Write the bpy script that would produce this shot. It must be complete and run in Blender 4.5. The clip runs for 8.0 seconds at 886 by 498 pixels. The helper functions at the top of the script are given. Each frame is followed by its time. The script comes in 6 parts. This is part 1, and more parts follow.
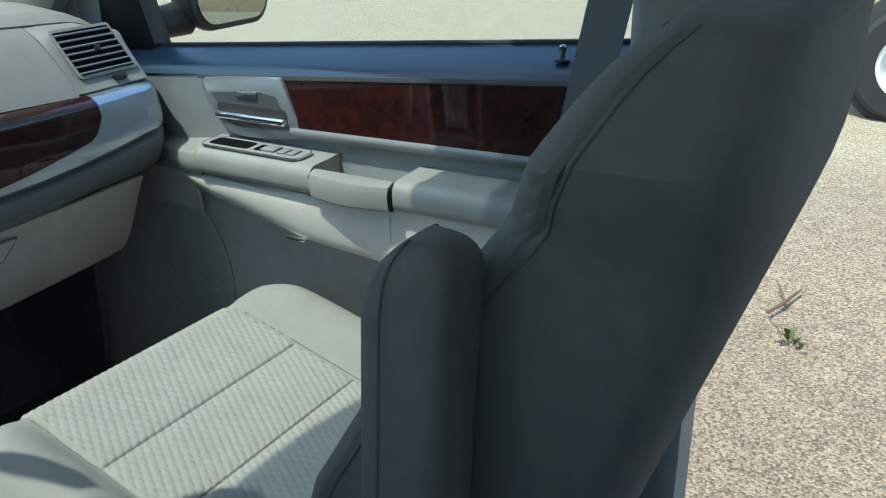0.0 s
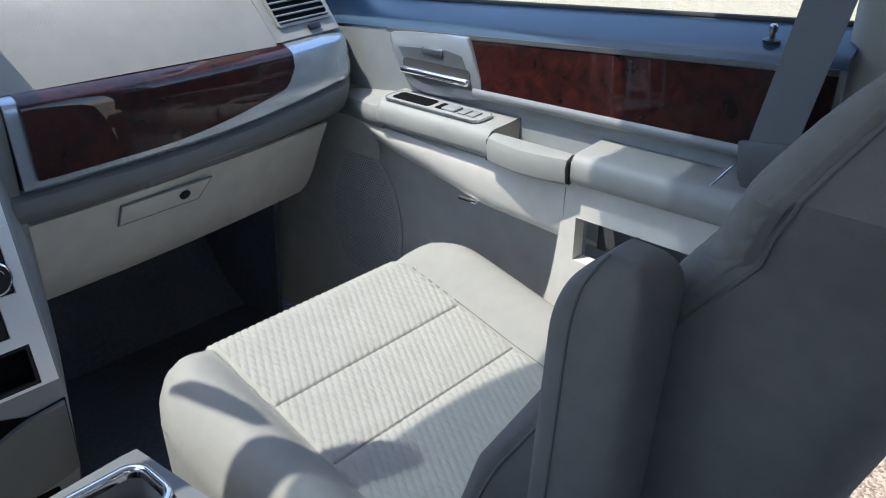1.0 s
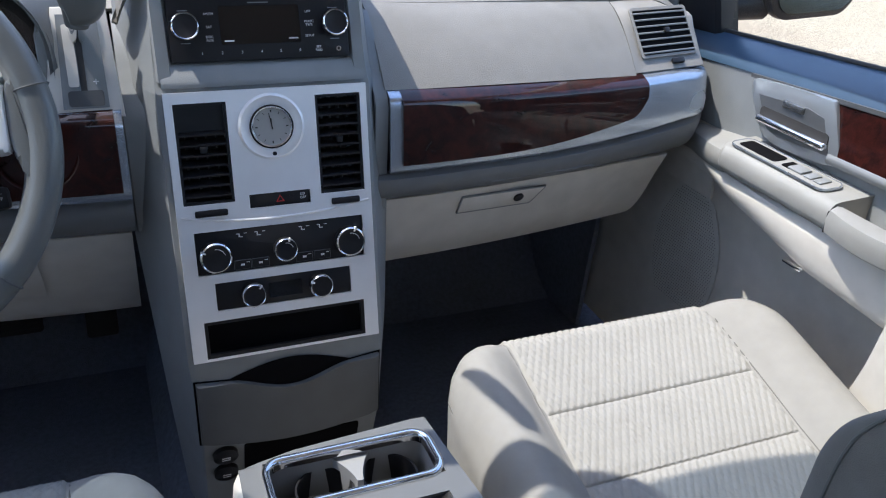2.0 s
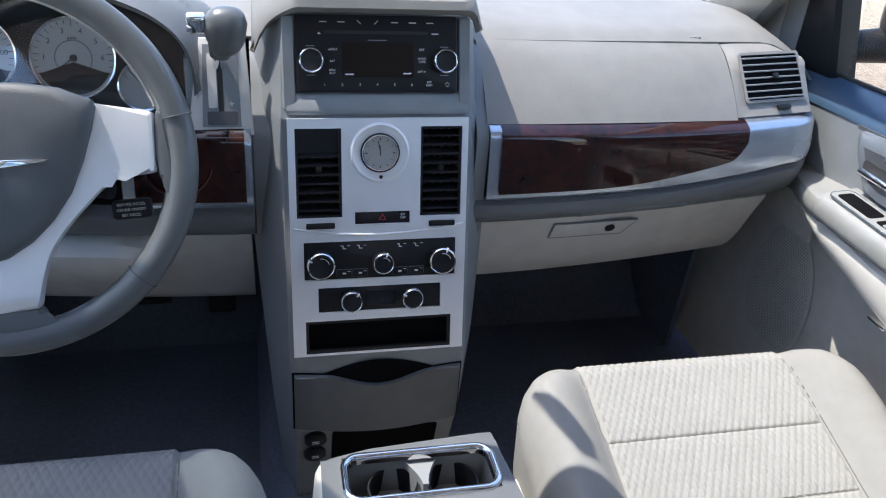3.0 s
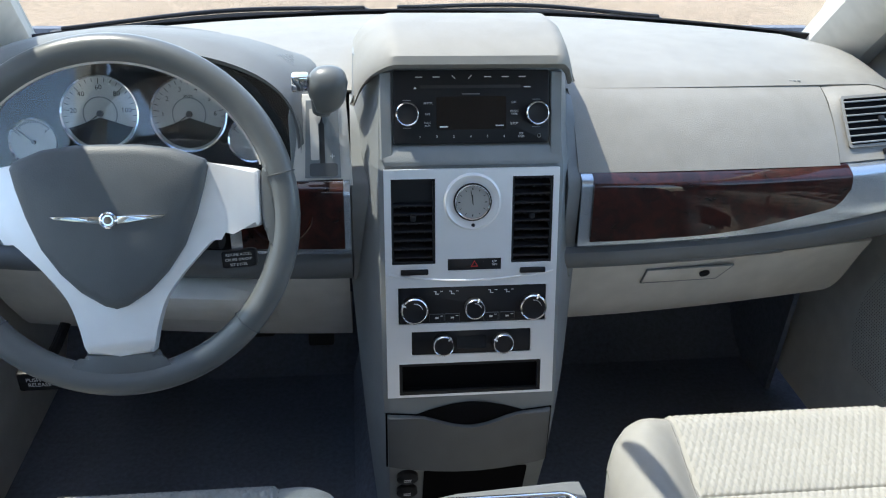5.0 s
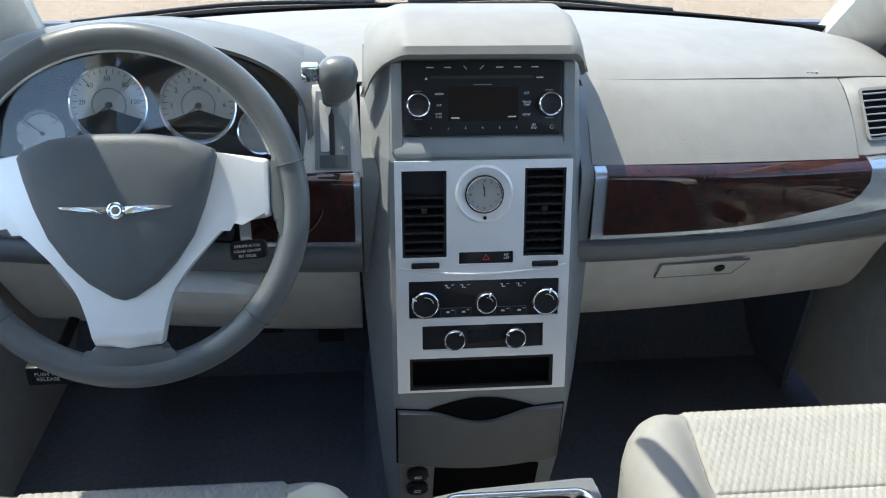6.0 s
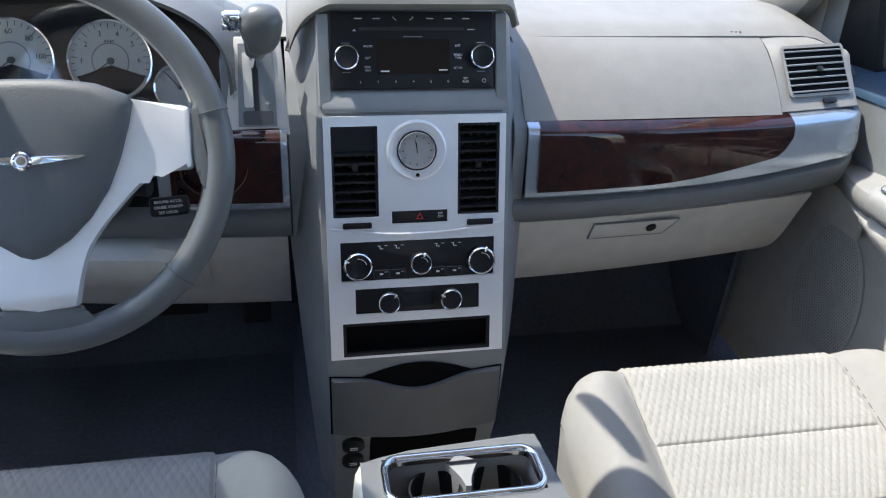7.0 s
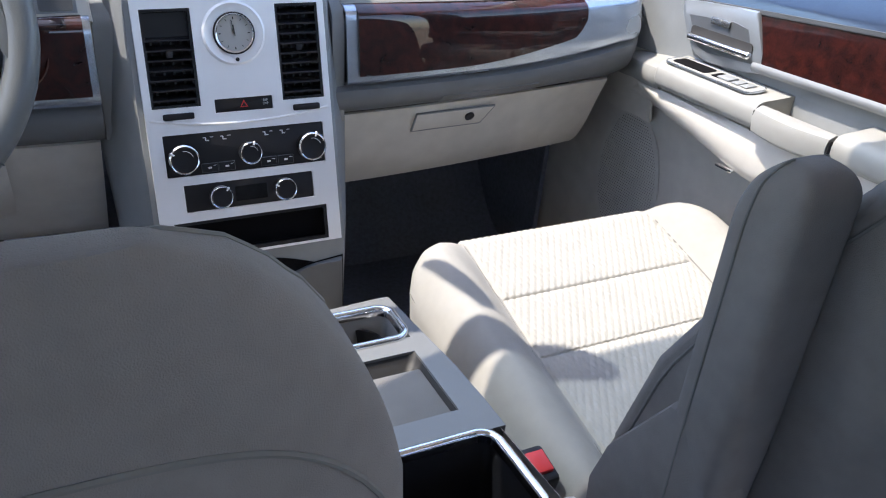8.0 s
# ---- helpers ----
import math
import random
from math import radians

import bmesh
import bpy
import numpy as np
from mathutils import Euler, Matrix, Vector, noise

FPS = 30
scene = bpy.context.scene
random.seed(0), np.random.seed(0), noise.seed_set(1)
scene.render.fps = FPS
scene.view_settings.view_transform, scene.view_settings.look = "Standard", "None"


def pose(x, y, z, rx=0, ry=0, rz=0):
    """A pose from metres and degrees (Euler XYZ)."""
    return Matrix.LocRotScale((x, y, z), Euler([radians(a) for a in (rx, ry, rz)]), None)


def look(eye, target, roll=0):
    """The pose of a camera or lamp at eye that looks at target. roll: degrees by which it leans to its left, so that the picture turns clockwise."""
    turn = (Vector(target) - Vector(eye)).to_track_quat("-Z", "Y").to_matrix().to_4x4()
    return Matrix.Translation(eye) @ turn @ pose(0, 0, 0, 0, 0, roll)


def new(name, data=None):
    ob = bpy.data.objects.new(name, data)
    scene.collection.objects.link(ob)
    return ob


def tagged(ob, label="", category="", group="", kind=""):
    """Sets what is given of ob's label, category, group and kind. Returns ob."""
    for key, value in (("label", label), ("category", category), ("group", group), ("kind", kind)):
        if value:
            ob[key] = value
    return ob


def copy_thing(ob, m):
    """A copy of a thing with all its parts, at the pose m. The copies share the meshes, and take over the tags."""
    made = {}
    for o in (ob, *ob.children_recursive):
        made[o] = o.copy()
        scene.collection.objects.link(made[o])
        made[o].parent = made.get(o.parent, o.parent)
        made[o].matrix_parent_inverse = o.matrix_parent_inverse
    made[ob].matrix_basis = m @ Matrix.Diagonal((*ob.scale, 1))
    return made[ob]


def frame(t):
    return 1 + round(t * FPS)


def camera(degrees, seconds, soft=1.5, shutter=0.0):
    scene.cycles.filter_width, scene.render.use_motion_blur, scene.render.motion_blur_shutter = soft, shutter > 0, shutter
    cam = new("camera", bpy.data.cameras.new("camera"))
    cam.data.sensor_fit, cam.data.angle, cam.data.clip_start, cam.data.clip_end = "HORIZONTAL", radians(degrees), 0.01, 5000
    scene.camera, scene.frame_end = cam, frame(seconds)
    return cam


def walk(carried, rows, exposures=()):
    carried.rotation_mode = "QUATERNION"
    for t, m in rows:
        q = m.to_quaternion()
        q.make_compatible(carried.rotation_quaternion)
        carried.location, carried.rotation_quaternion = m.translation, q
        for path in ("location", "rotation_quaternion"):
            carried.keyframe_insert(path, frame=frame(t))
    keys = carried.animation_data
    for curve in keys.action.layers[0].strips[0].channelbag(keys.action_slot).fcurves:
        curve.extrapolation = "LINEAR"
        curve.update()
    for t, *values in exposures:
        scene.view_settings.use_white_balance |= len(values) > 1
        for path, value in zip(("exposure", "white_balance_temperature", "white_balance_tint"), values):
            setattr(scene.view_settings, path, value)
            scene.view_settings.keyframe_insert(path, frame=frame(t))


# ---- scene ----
cam = camera(56.8, 8.0, 1.1)
PATH = [
    (0, (-0.149, -0.922, 1.222), (1.446, 0.02, 0.468), -0.5),
    (0.5, (-0.157, -0.905, 1.234), (1.281, 0.218, 0.416), -0.3),
    (1, (-0.147, -0.893, 1.248), (1.184, 0.313, 0.369), 0.4),
    (1.5, (-0.157, -0.906, 1.252), (0.919, 0.529, 0.366), 2.6),
    (2, (-0.159, -0.915, 1.309), (0.548, 0.708, 0.378), 3.7),
    (2.2, (-0.148, -0.928, 1.353), (0.432, 0.724, 0.386), 3.2),
    (3.3, (-0.139, -0.969, 1.407), (0.255, 0.72, 0.411), 4.6),
    (3.5, (-0.133, -0.973, 1.423), (0.22, 0.722, 0.422), 4.0),
    (4, (-0.129, -0.977, 1.433), (0.143, 0.745, 0.454), 2.6),
    (4.5, (-0.138, -0.973, 1.433), (0.09, 0.765, 0.471), 1.9),
    (6, (-0.139, -0.961, 1.417), (0.036, 0.788, 0.463), 1.2),
    (6.5, (-0.143, -0.959, 1.389), (0.093, 0.784, 0.437), 2.0),
    (7, (-0.15, -0.958, 1.359), (0.211, 0.766, 0.411), 2.8),
    (7.5, (-0.171, -0.974, 1.294), (0.393, 0.697, 0.35), 3.4),
    (8, (-0.204, -1.014, 1.231), (0.608, 0.561, 0.304), 3.6),
]
# exposure and white balance follow the clip's camera
walk(cam, [(t, look(eye, target, roll)) for t, eye, target, roll in PATH],
     [(0, 1.35, 6100, -4), (0.6, 1.81, 6100, 0), (1.0, 1.86, 6200, 11), (2.0, 1.95, 6250, 16), (3.5, 2.05, 6250, 16), (4.5, 2.09, 6400, 10), (6.0, 2.11, 6500, 8), (7.0, 2.15, 6400, 14), (8, 2.53, 6600, 18)])

# ---- light ----
SUN_WAY = Vector((0.42, -0.24, -1.0)).normalized()   # the way the sunlight travels
world = bpy.data.worlds.new("sky")
scene.world = world
world.use_nodes = True
sky = world.node_tree.nodes.new("ShaderNodeTexSky")
sky.sky_type, sky.sun_disc = "NISHITA", False
sky.ozone_density = 1.3
sky.sun_elevation = math.asin(-SUN_WAY.z)
sky.sun_rotation = math.atan2(-SUN_WAY.x, -SUN_WAY.y)
bg = world.node_tree.nodes["Background"]
world.node_tree.links.new(sky.outputs[0], bg.inputs[0])
bg.inputs[1].default_value = 0.145
sun = new("sun", bpy.data.lights.new("sun", "SUN"))
sun.data.energy, sun.data.angle, sun.data.color = 2.1, radians(0.55), (1.0, 0.93, 0.82)
sun.matrix_world = look((0, 0, 10), Vector((0, 0, 10)) + SUN_WAY)


# ---- materials ----
def material(name, colour, rough=0.6, metal=0.0, var=0.12, scale=30.0, bump=0.1, bump_scale=900.0, coat=0.0, spec=0.5, wear=4.0):
    """A surface with variation at two scales and a fine relief."""
    m = bpy.data.materials.new(name)
    m.use_nodes = True
    nt = m.node_tree
    b = nt.nodes["Principled BSDF"]
    tc = nt.nodes.new("ShaderNodeTexCoord")
    n1 = nt.nodes.new("ShaderNodeTexNoise")
    n1.inputs["Scale"].default_value, n1.inputs["Detail"].default_value = scale, 6
    n2 = nt.nodes.new("ShaderNodeTexNoise")
    n2.inputs["Scale"].default_value, n2.inputs["Detail"].default_value = wear, 4
    n3 = nt.nodes.new("ShaderNodeTexNoise")
    n3.inputs["Scale"].default_value, n3.inputs["Detail"].default_value = bump_scale, 2
    for n in (n1, n2, n3):
        nt.links.new(tc.outputs["Object"], n.inputs["Vector"])
    add = nt.nodes.new("ShaderNodeMath")
    add.operation = "ADD"
    nt.links.new(n1.outputs[0], add.inputs[0])
    nt.links.new(n2.outputs[0], add.inputs[1])
    ramp = nt.nodes.new("ShaderNodeMapRange")
    ramp.inputs[1].default_value, ramp.inputs[2].default_value = 0.6, 1.4
    ramp.inputs[3].default_value, ramp.inputs[4].default_value = 1 - var, 1 + var
    nt.links.new(add.outputs[0], ramp.inputs[0])
    mul = nt.nodes.new("ShaderNodeVectorMath")
    mul.operation = "SCALE"
    mul.inputs[0].default_value = colour
    nt.links.new(ramp.outputs[0], mul.inputs["Scale"])
    nt.links.new(mul.outputs[0], b.inputs["Base Color"])
    rr = nt.nodes.new("ShaderNodeMapRange")
    rr.inputs[3].default_value, rr.inputs[4].default_value = max(rough - 0.08, 0.02), min(rough + 0.08, 1)
    nt.links.new(n2.outputs[0], rr.inputs[0])
    nt.links.new(rr.outputs[0], b.inputs["Roughness"])
    b.inputs["Metallic"].default_value = metal
    b.inputs["Coat Weight"].default_value = coat
    b.inputs["Coat Roughness"].default_value = 0.03
    b.inputs["Specular IOR Level"].default_value = spec
    if bump:
        bu = nt.nodes.new("ShaderNodeBump")
        bu.inputs["Strength"].default_value, bu.inputs["Distance"].default_value = bump, 0.001
        nt.links.new(n3.outputs[0], bu.inputs["Height"])
        nt.links.new(bu.outputs[0], b.inputs["Normal"])
    return m


def pane_material(name, tint, gloss=0.03):
    """A thin pane: it lets most light through straight and mirrors a little."""
    m = bpy.data.materials.new(name)
    m.use_nodes = True
    nt = m.node_tree
    nt.nodes.remove(nt.nodes["Principled BSDF"])
    tr, gl, mix = (nt.nodes.new(k) for k in ("ShaderNodeBsdfTransparent", "ShaderNodeBsdfGlossy", "ShaderNodeMixShader"))
    tr.inputs[0].default_value = (*tint, 1)
    gl.inputs["Roughness"].default_value = 0.02
    mix.inputs[0].default_value = gloss
    nt.links.new(tr.outputs[0], mix.inputs[1])
    nt.links.new(gl.outputs[0], mix.inputs[2])
    nt.links.new(mix.outputs[0], nt.nodes["Material Output"].inputs[0])
    return m


def wood_material(name):
    m = bpy.data.materials.new(name)
    m.use_nodes = True
    nt = m.node_tree
    b = nt.nodes["Principled BSDF"]
    tc = nt.nodes.new("ShaderNodeTexCoord")
    n = nt.nodes.new("ShaderNodeTexNoise")
    n.inputs["Scale"].default_value, n.inputs["Detail"].default_value, n.inputs["Distortion"].default_value = 46, 9, 0.9
    n2 = nt.nodes.new("ShaderNodeTexNoise")
    n2.inputs["Scale"].default_value, n2.inputs["Detail"].default_value = 420, 3
    add = nt.nodes.new("ShaderNodeMath")
    add.operation = "MULTIPLY_ADD"
    add.inputs[1].default_value = 0.3
    nt.links.new(tc.outputs["Object"], n.inputs["Vector"])
    nt.links.new(tc.outputs["Object"], n2.inputs["Vector"])
    nt.links.new(n2.outputs[0], add.inputs[0])
    nt.links.new(n.outputs[0], add.inputs[2])
    r = nt.nodes.new("ShaderNodeValToRGB")
    r.color_ramp.elements[0].position, r.color_ramp.elements[0].color = 0.42, (0.0050, 0.0013, 0.0014, 1)
    r.color_ramp.elements[1].position, r.color_ramp.elements[1].color = 0.92, (0.046, 0.0085, 0.0052, 1)
    nt.links.new(add.outputs[0], r.inputs[0])
    nt.links.new(r.outputs[0], b.inputs["Base Color"])
    b.inputs["Roughness"].default_value = 0.5
    b.inputs["Specular IOR Level"].default_value = 0.1
    b.inputs["Coat Weight"].default_value, b.inputs["Coat Roughness"].default_value = 0.9, 0.02
    return m


PAD = material("grained_pad", (0.238, 0.228, 0.208), 0.60, bump=0.45, bump_scale=900)
PADMARK = material("moulded_mark", (0.30, 0.29, 0.27), 0.6, bump=0)
GREY = material("grey_plastic", (0.218, 0.232, 0.238), 0.55, bump=0.25, bump_scale=800)
LIGHT = material("light_plastic", (0.60, 0.575, 0.525), 0.6, bump=0.2, bump_scale=900)
ARMGREY = material("armrest_plastic", (0.27, 0.27, 0.255), 0.55, bump=0.25, bump_scale=800)
BROWGREY = material("brow_plastic", (0.125, 0.133, 0.138), 0.52, bump=0.25, bump_scale=800)
DARKGREY = material("dark_grey_plastic", (0.075, 0.08, 0.085), 0.5, bump=0.2, bump_scale=800)
BLACK = material("black_plastic", (0.017, 0.017, 0.019), 0.35, bump=0.1, spec=0.22)
# near-black colours that put the shade of openings onto plates and backings
HOLE = material("hollow_shade", (0.03, 0.03, 0.031), 0.8, bump=0)
PIT_SHADE = material("pit_shade", (0.006, 0.006, 0.007), 0.9, bump=0, spec=0.05)
# blue in this silver's base colour stands in for mirrored sky
SILVER = material("sky_tinted_silver", (0.50, 0.555, 0.62), 0.26, metal=0.80, var=0.04, bump=0.05, bump_scale=2500)
# trim silver again, lightened in colour for the stronger light on the stack
BEZEL = material("lightened_silver", (0.84, 0.845, 0.85), 0.36, metal=0.30, var=0.04, bump=0.05, bump_scale=2500)
CHROME = material("chrome", (0.82, 0.83, 0.85), 0.07, metal=1.0, var=0.02, bump=0)
WOOD = wood_material("burl_wood")
FABRIC = material("seat_fabric", (0.295, 0.290, 0.273), 0.92, var=0.07, scale=60, bump=0.5, bump_scale=1600, spec=0.2)
QUILT = material("quilted_fabric", (0.33, 0.325, 0.303), 0.92, var=0.07, scale=40, bump=0.4, bump_scale=1800, spec=0.2)
# same cloth as the cushions, its colour darkened for shade on the backs
SEATBACK = material("darkened_seat_cloth", (0.160, 0.151, 0.140), 0.9, var=0.12, scale=60, bump=0.5, bump_scale=1600, spec=0.2)
SOFTSEAM = material("tone_seam", (0.15, 0.147, 0.138), 0.92, bump=0)
THREAD = material("seam_thread", (0.12, 0.12, 0.11), 0.9, bump=0)
CARPET = material("carpet", (0.165, 0.185, 0.228), 0.98, var=0.3, scale=120, bump=1.0, bump_scale=500, spec=0.1)
LEATHER = material("grey_leather", (0.112, 0.120, 0.121), 0.31, bump=0.16, bump_scale=900)
WHITE = material("white_print", (0.75, 0.75, 0.75), 0.6, bump=0)
DIAL = material("dial_face", (0.55, 0.55, 0.52), 0.5, var=0.05, bump=0)
RED = material("red_plastic", (0.55, 0.03, 0.03), 0.4, bump=0)
RUBBER = material("rubber", (0.02, 0.02, 0.02), 0.7)
PAINT = material("tan_paint", (0.45, 0.36, 0.24), 0.3, metal=0.3, coat=1.0)
PANE = pane_material("window_pane", (0.92, 0.94, 0.935))
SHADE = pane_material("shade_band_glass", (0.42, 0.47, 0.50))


def gravel_material():
    """Worn asphalt with pale pebbles, patches and dust."""
    m = material("gravel", (0.255, 0.196, 0.142), 0.95, var=0.22, scale=9, bump=0, spec=0.2, wear=0.5)
    nt = m.node_tree
    b = nt.nodes["Principled BSDF"]
    tc = next(n for n in nt.nodes if n.type == "TEX_COORD")
    old = b.inputs["Base Color"].links[0].from_socket
    v = nt.nodes.new("ShaderNodeTexVoronoi")
    v.inputs["Scale"].default_value = 150
    v2 = nt.nodes.new("ShaderNodeTexVoronoi")
    v2.inputs["Scale"].default_value = 60
    for n in (v, v2):
        nt.links.new(tc.outputs["Object"], n.inputs["Vector"])
    sep = nt.nodes.new("ShaderNodeSeparateColor")
    nt.links.new(v.outputs["Color"], sep.inputs[0])
    r = nt.nodes.new("ShaderNodeMapRange")
    r.inputs[3].default_value, r.inputs[4].default_value = 0.50, 1.62
    nt.links.new(sep.outputs[0], r.inputs[0])
    # pale dusty gravel sets in further out on the lot, with a ragged edge
    sepx = nt.nodes.new("ShaderNodeSeparateXYZ")
    nt.links.new(tc.outputs["Object"], sepx.inputs[0])
    patch = nt.nodes.new("ShaderNodeTexNoise")
    patch.inputs["Scale"].default_value, patch.inputs["Detail"].default_value = 0.9, 8
    nt.links.new(tc.outputs["Object"], patch.inputs["Vector"])
    edge = nt.nodes.new("ShaderNodeMath")
    edge.operation = "MULTIPLY_ADD"
    edge.inputs[1].default_value = 2.6
    nt.links.new(patch.outputs[0], edge.inputs[0])
    nt.links.new(sepx.outputs[0], edge.inputs[2])
    far = nt.nodes.new("ShaderNodeMapRange")
    far.inputs[1].default_value, far.inputs[2].default_value = 4.6, 6.4
    nt.links.new(edge.outputs[0], far.inputs[0])
    dust = nt.nodes.new("ShaderNodeMix")
    dust.data_type = "RGBA"
    dust.inputs["B"].default_value = (0.345, 0.300, 0.215, 1)
    nt.links.new(far.outputs[0], dust.inputs["Factor"])
    nt.links.new(old, dust.inputs["A"])
    old = dust.outputs["Result"]
    mul = nt.nodes.new("ShaderNodeVectorMath")
    mul.operation = "SCALE"
    nt.links.new(old, mul.inputs[0])
    nt.links.new(r.outputs[0], mul.inputs["Scale"])
    nt.links.new(mul.outputs[0], b.inputs["Base Color"])
    add = nt.nodes.new("ShaderNodeMath")
    add.operation = "ADD"
    nt.links.new(v.outputs["Distance"], add.inputs[0])
    nt.links.new(v2.outputs["Distance"], add.inputs[1])
    bu = nt.nodes.new("ShaderNodeBump")
    bu.inputs["Strength"].default_value, bu.inputs["Distance"].default_value = 0.7, 0.006
    bu.invert = True
    nt.links.new(add.outputs[0], bu.inputs["Height"])
    nt.links.new(bu.outputs[0], b.inputs["Normal"])
    return m


GROUND = gravel_material()


# ---- mesh helpers ----
def finish(name, bm, mat, parent=None, label="", smooth=True, angle=35):
    bmesh.ops.recalc_face_normals(bm, faces=bm.faces[:])
    me = bpy.data.meshes.new(name)
    bm.to_mesh(me)
    bm.free()
    mats = mat if isinstance(mat, (list, tuple)) else [mat]
    for m in mats:
        me.materials.append(m)
    if smooth:
        me.shade_smooth()
        me.set_sharp_from_angle(angle=radians(angle))
    ob = new(name, me)
    if parent:
        ob.parent = parent
    if label:
        tagged(ob, label)
    return ob


part = finish


def thing(name, label, category, group="", kind=""):
    return tagged(new(name), label, category, group, kind)


def rbox(lo, hi, r=0.004, seg=2, bm=None, m=None):
    """A box from corner to corner with rounded edges."""
    out = bm or bmesh.new()
    got = bmesh.ops.create_cube(out, size=1.0)["verts"]
    c = [(a + b) / 2 for a, b in zip(lo, hi)]
    s = [b - a for a, b in zip(lo, hi)]
    for v in got:
        v.co = Vector((c[i] + v.co[i] * s[i] for i in range(3)))
    if r:
        edges = list({e for v in got for e in v.link_edges})
        res = bmesh.ops.bevel(out, geom=edges, offset=min(r, min(s) * 0.49), segments=seg, profile=0.5, affect="EDGES")
        got = list({v for f in res["faces"] for v in f.verts} | {v for v in got if v.is_valid})
    if m is not None:
        bmesh.ops.transform(out, matrix=m, verts=[v for v in got if v.is_valid])
    return out


def spline(pts, n):
    """n points along a smooth curve through pts (Catmull-Rom, even in length)."""
    p = np.array(pts, float)
    ext = np.vstack([2 * p[0] - p[1], p, 2 * p[-1] - p[-2]])
    fine = []
    for i in range(len(p) - 1):
        a, b, c, d = ext[i:i + 4]
        for t in np.linspace(0, 1, 24, endpoint=False):
            fine.append(0.5 * (2 * b + (c - a) * t + (2 * a - 5 * b + 4 * c - d) * t * t + (3 * b - a - 3 * c + d) * t ** 3))
    fine.append(p[-1])
    fine = np.array(fine)
    s = np.concatenate([[0], np.cumsum(np.linalg.norm(np.diff(fine, axis=0), axis=1))])
    return np.stack([np.interp(np.linspace(0, s[-1], n), s, fine[:, k]) for k in range(p.shape[1])], 1)


def grid(rows, bm=None, close_u=False, close_v=False):
    """Faces between rows of points."""
    out = bm or bmesh.new()
    vs = [[out.verts.new(p) for p in r] for r in rows]
    n, k = len(vs), len(vs[0])
    for i in range(n if close_u else n - 1):
        for j in range(k if close_v else k - 1):
            a, b, c, d = vs[i][j], vs[(i + 1) % n][j], vs[(i + 1) % n][(j + 1) % k], vs[i][(j + 1) % k]
            out.faces.new((a, b, c, d))
    return out, vs


def shell(rows, thick, bm=None):
    """A sheet of some thickness: rows of points and a second layer along (row step) x (point step)."""
    out = bm or bmesh.new()
    p = np.array([[tuple(q) for q in r] for r in rows], float)
    nrm = np.cross(np.gradient(p, axis=0), np.gradient(p, axis=1))
    nrm /= np.maximum(np.linalg.norm(nrm, axis=2, keepdims=True), 1e-9)
    q = p + nrm * thick
    _, va = grid(p, out)
    _, vb = grid(q[:, ::-1], out)
    vb = [r[::-1] for r in vb]
    R, C = len(va), len(va[0])
    loop = [(0, j) for j in range(C)] + [(i, C - 1) for i in range(1, R)] + [(R - 1, j) for j in range(C - 2, -1, -1)] + [(i, 0) for i in range(R - 2, 0, -1)]
    for k in range(len(loop)):
        (i, j), (m, n) = loop[k], loop[(k + 1) % len(loop)]
        out.faces.new((va[i][j], va[m][n], vb[m][n], vb[i][j]))
    return out


def solid_loft(rows, bm=None):
    """Closed rings lofted into a solid with both ends capped."""
    out, vs = grid(rows, bm, close_v=True)
    out.faces.new(vs[0])
    out.faces.new(vs[-1])
    return out


def tube(pts, r, n=10, bm=None, closed=False, flat=1.0):
    """A round bar along points."""
    out = bm or bmesh.new()
    pts = [Vector(p) for p in pts]
    rings, up = [], Vector((0.13, 0.21, 0.97))
    m = len(pts)
    for i, p in enumerate(pts):
        a = pts[(i - 1) % m] if closed or i else p
        b = pts[(i + 1) % m] if closed or i < m - 1 else p
        d = (b - a).normalized()
        s = d.cross(up).normalized()
        u = s.cross(d)
        rad = r[i] if isinstance(r, (list, tuple)) else r
        rings.append([p + (s * math.cos(2 * math.pi * k / n) + u * flat * math.sin(2 * math.pi * k / n)) * rad for k in range(n)])
    out, vs = grid(rings, out, close_u=closed, close_v=True)
    if not closed:
        out.faces.new(vs[0])
        out.faces.new(vs[-1])
    return out


def lathe(profile, m, n=40, bm=None):
    """A profile of (radius, height) turned about the z axis of pose m."""
    out = bm or bmesh.new()
    rings = [[m @ Vector((max(r, 1e-5) * math.cos(2 * math.pi * k / n), max(r, 1e-5) * math.sin(2 * math.pi * k / n), h)) for k in range(n)] for r, h in profile]
    hoop = profile[0][0] > 0.0005 and profile[-1][0] > 0.5 * profile[0][0]
    out, vs = grid(rings, out, close_u=hoop, close_v=True)
    if not hoop:
        out.faces.new(vs[0])
        out.faces.new(vs[-1])
    return out


def plate(outline, thick, m, bevel=0.0, bm=None):
    """An outline in the x-y plane of pose m, made thick along its z, with its upper rim rounded."""
    out = bm or bmesh.new()
    top = [out.verts.new(m @ Vector((x, y, thick))) for x, y in outline]
    low = [out.verts.new(m @ Vector((x, y, 0))) for x, y in outline]
    f = out.faces.new(top)
    out.faces.new(low[::-1])
    k = len(top)
    for i in range(k):
        out.faces.new((low[i], low[(i + 1) % k], top[(i + 1) % k], top[i]))
    if bevel:
        bmesh.ops.bevel(out, geom=list(f.edges), offset=bevel, segments=2, profile=0.5, affect="EDGES")
    return out


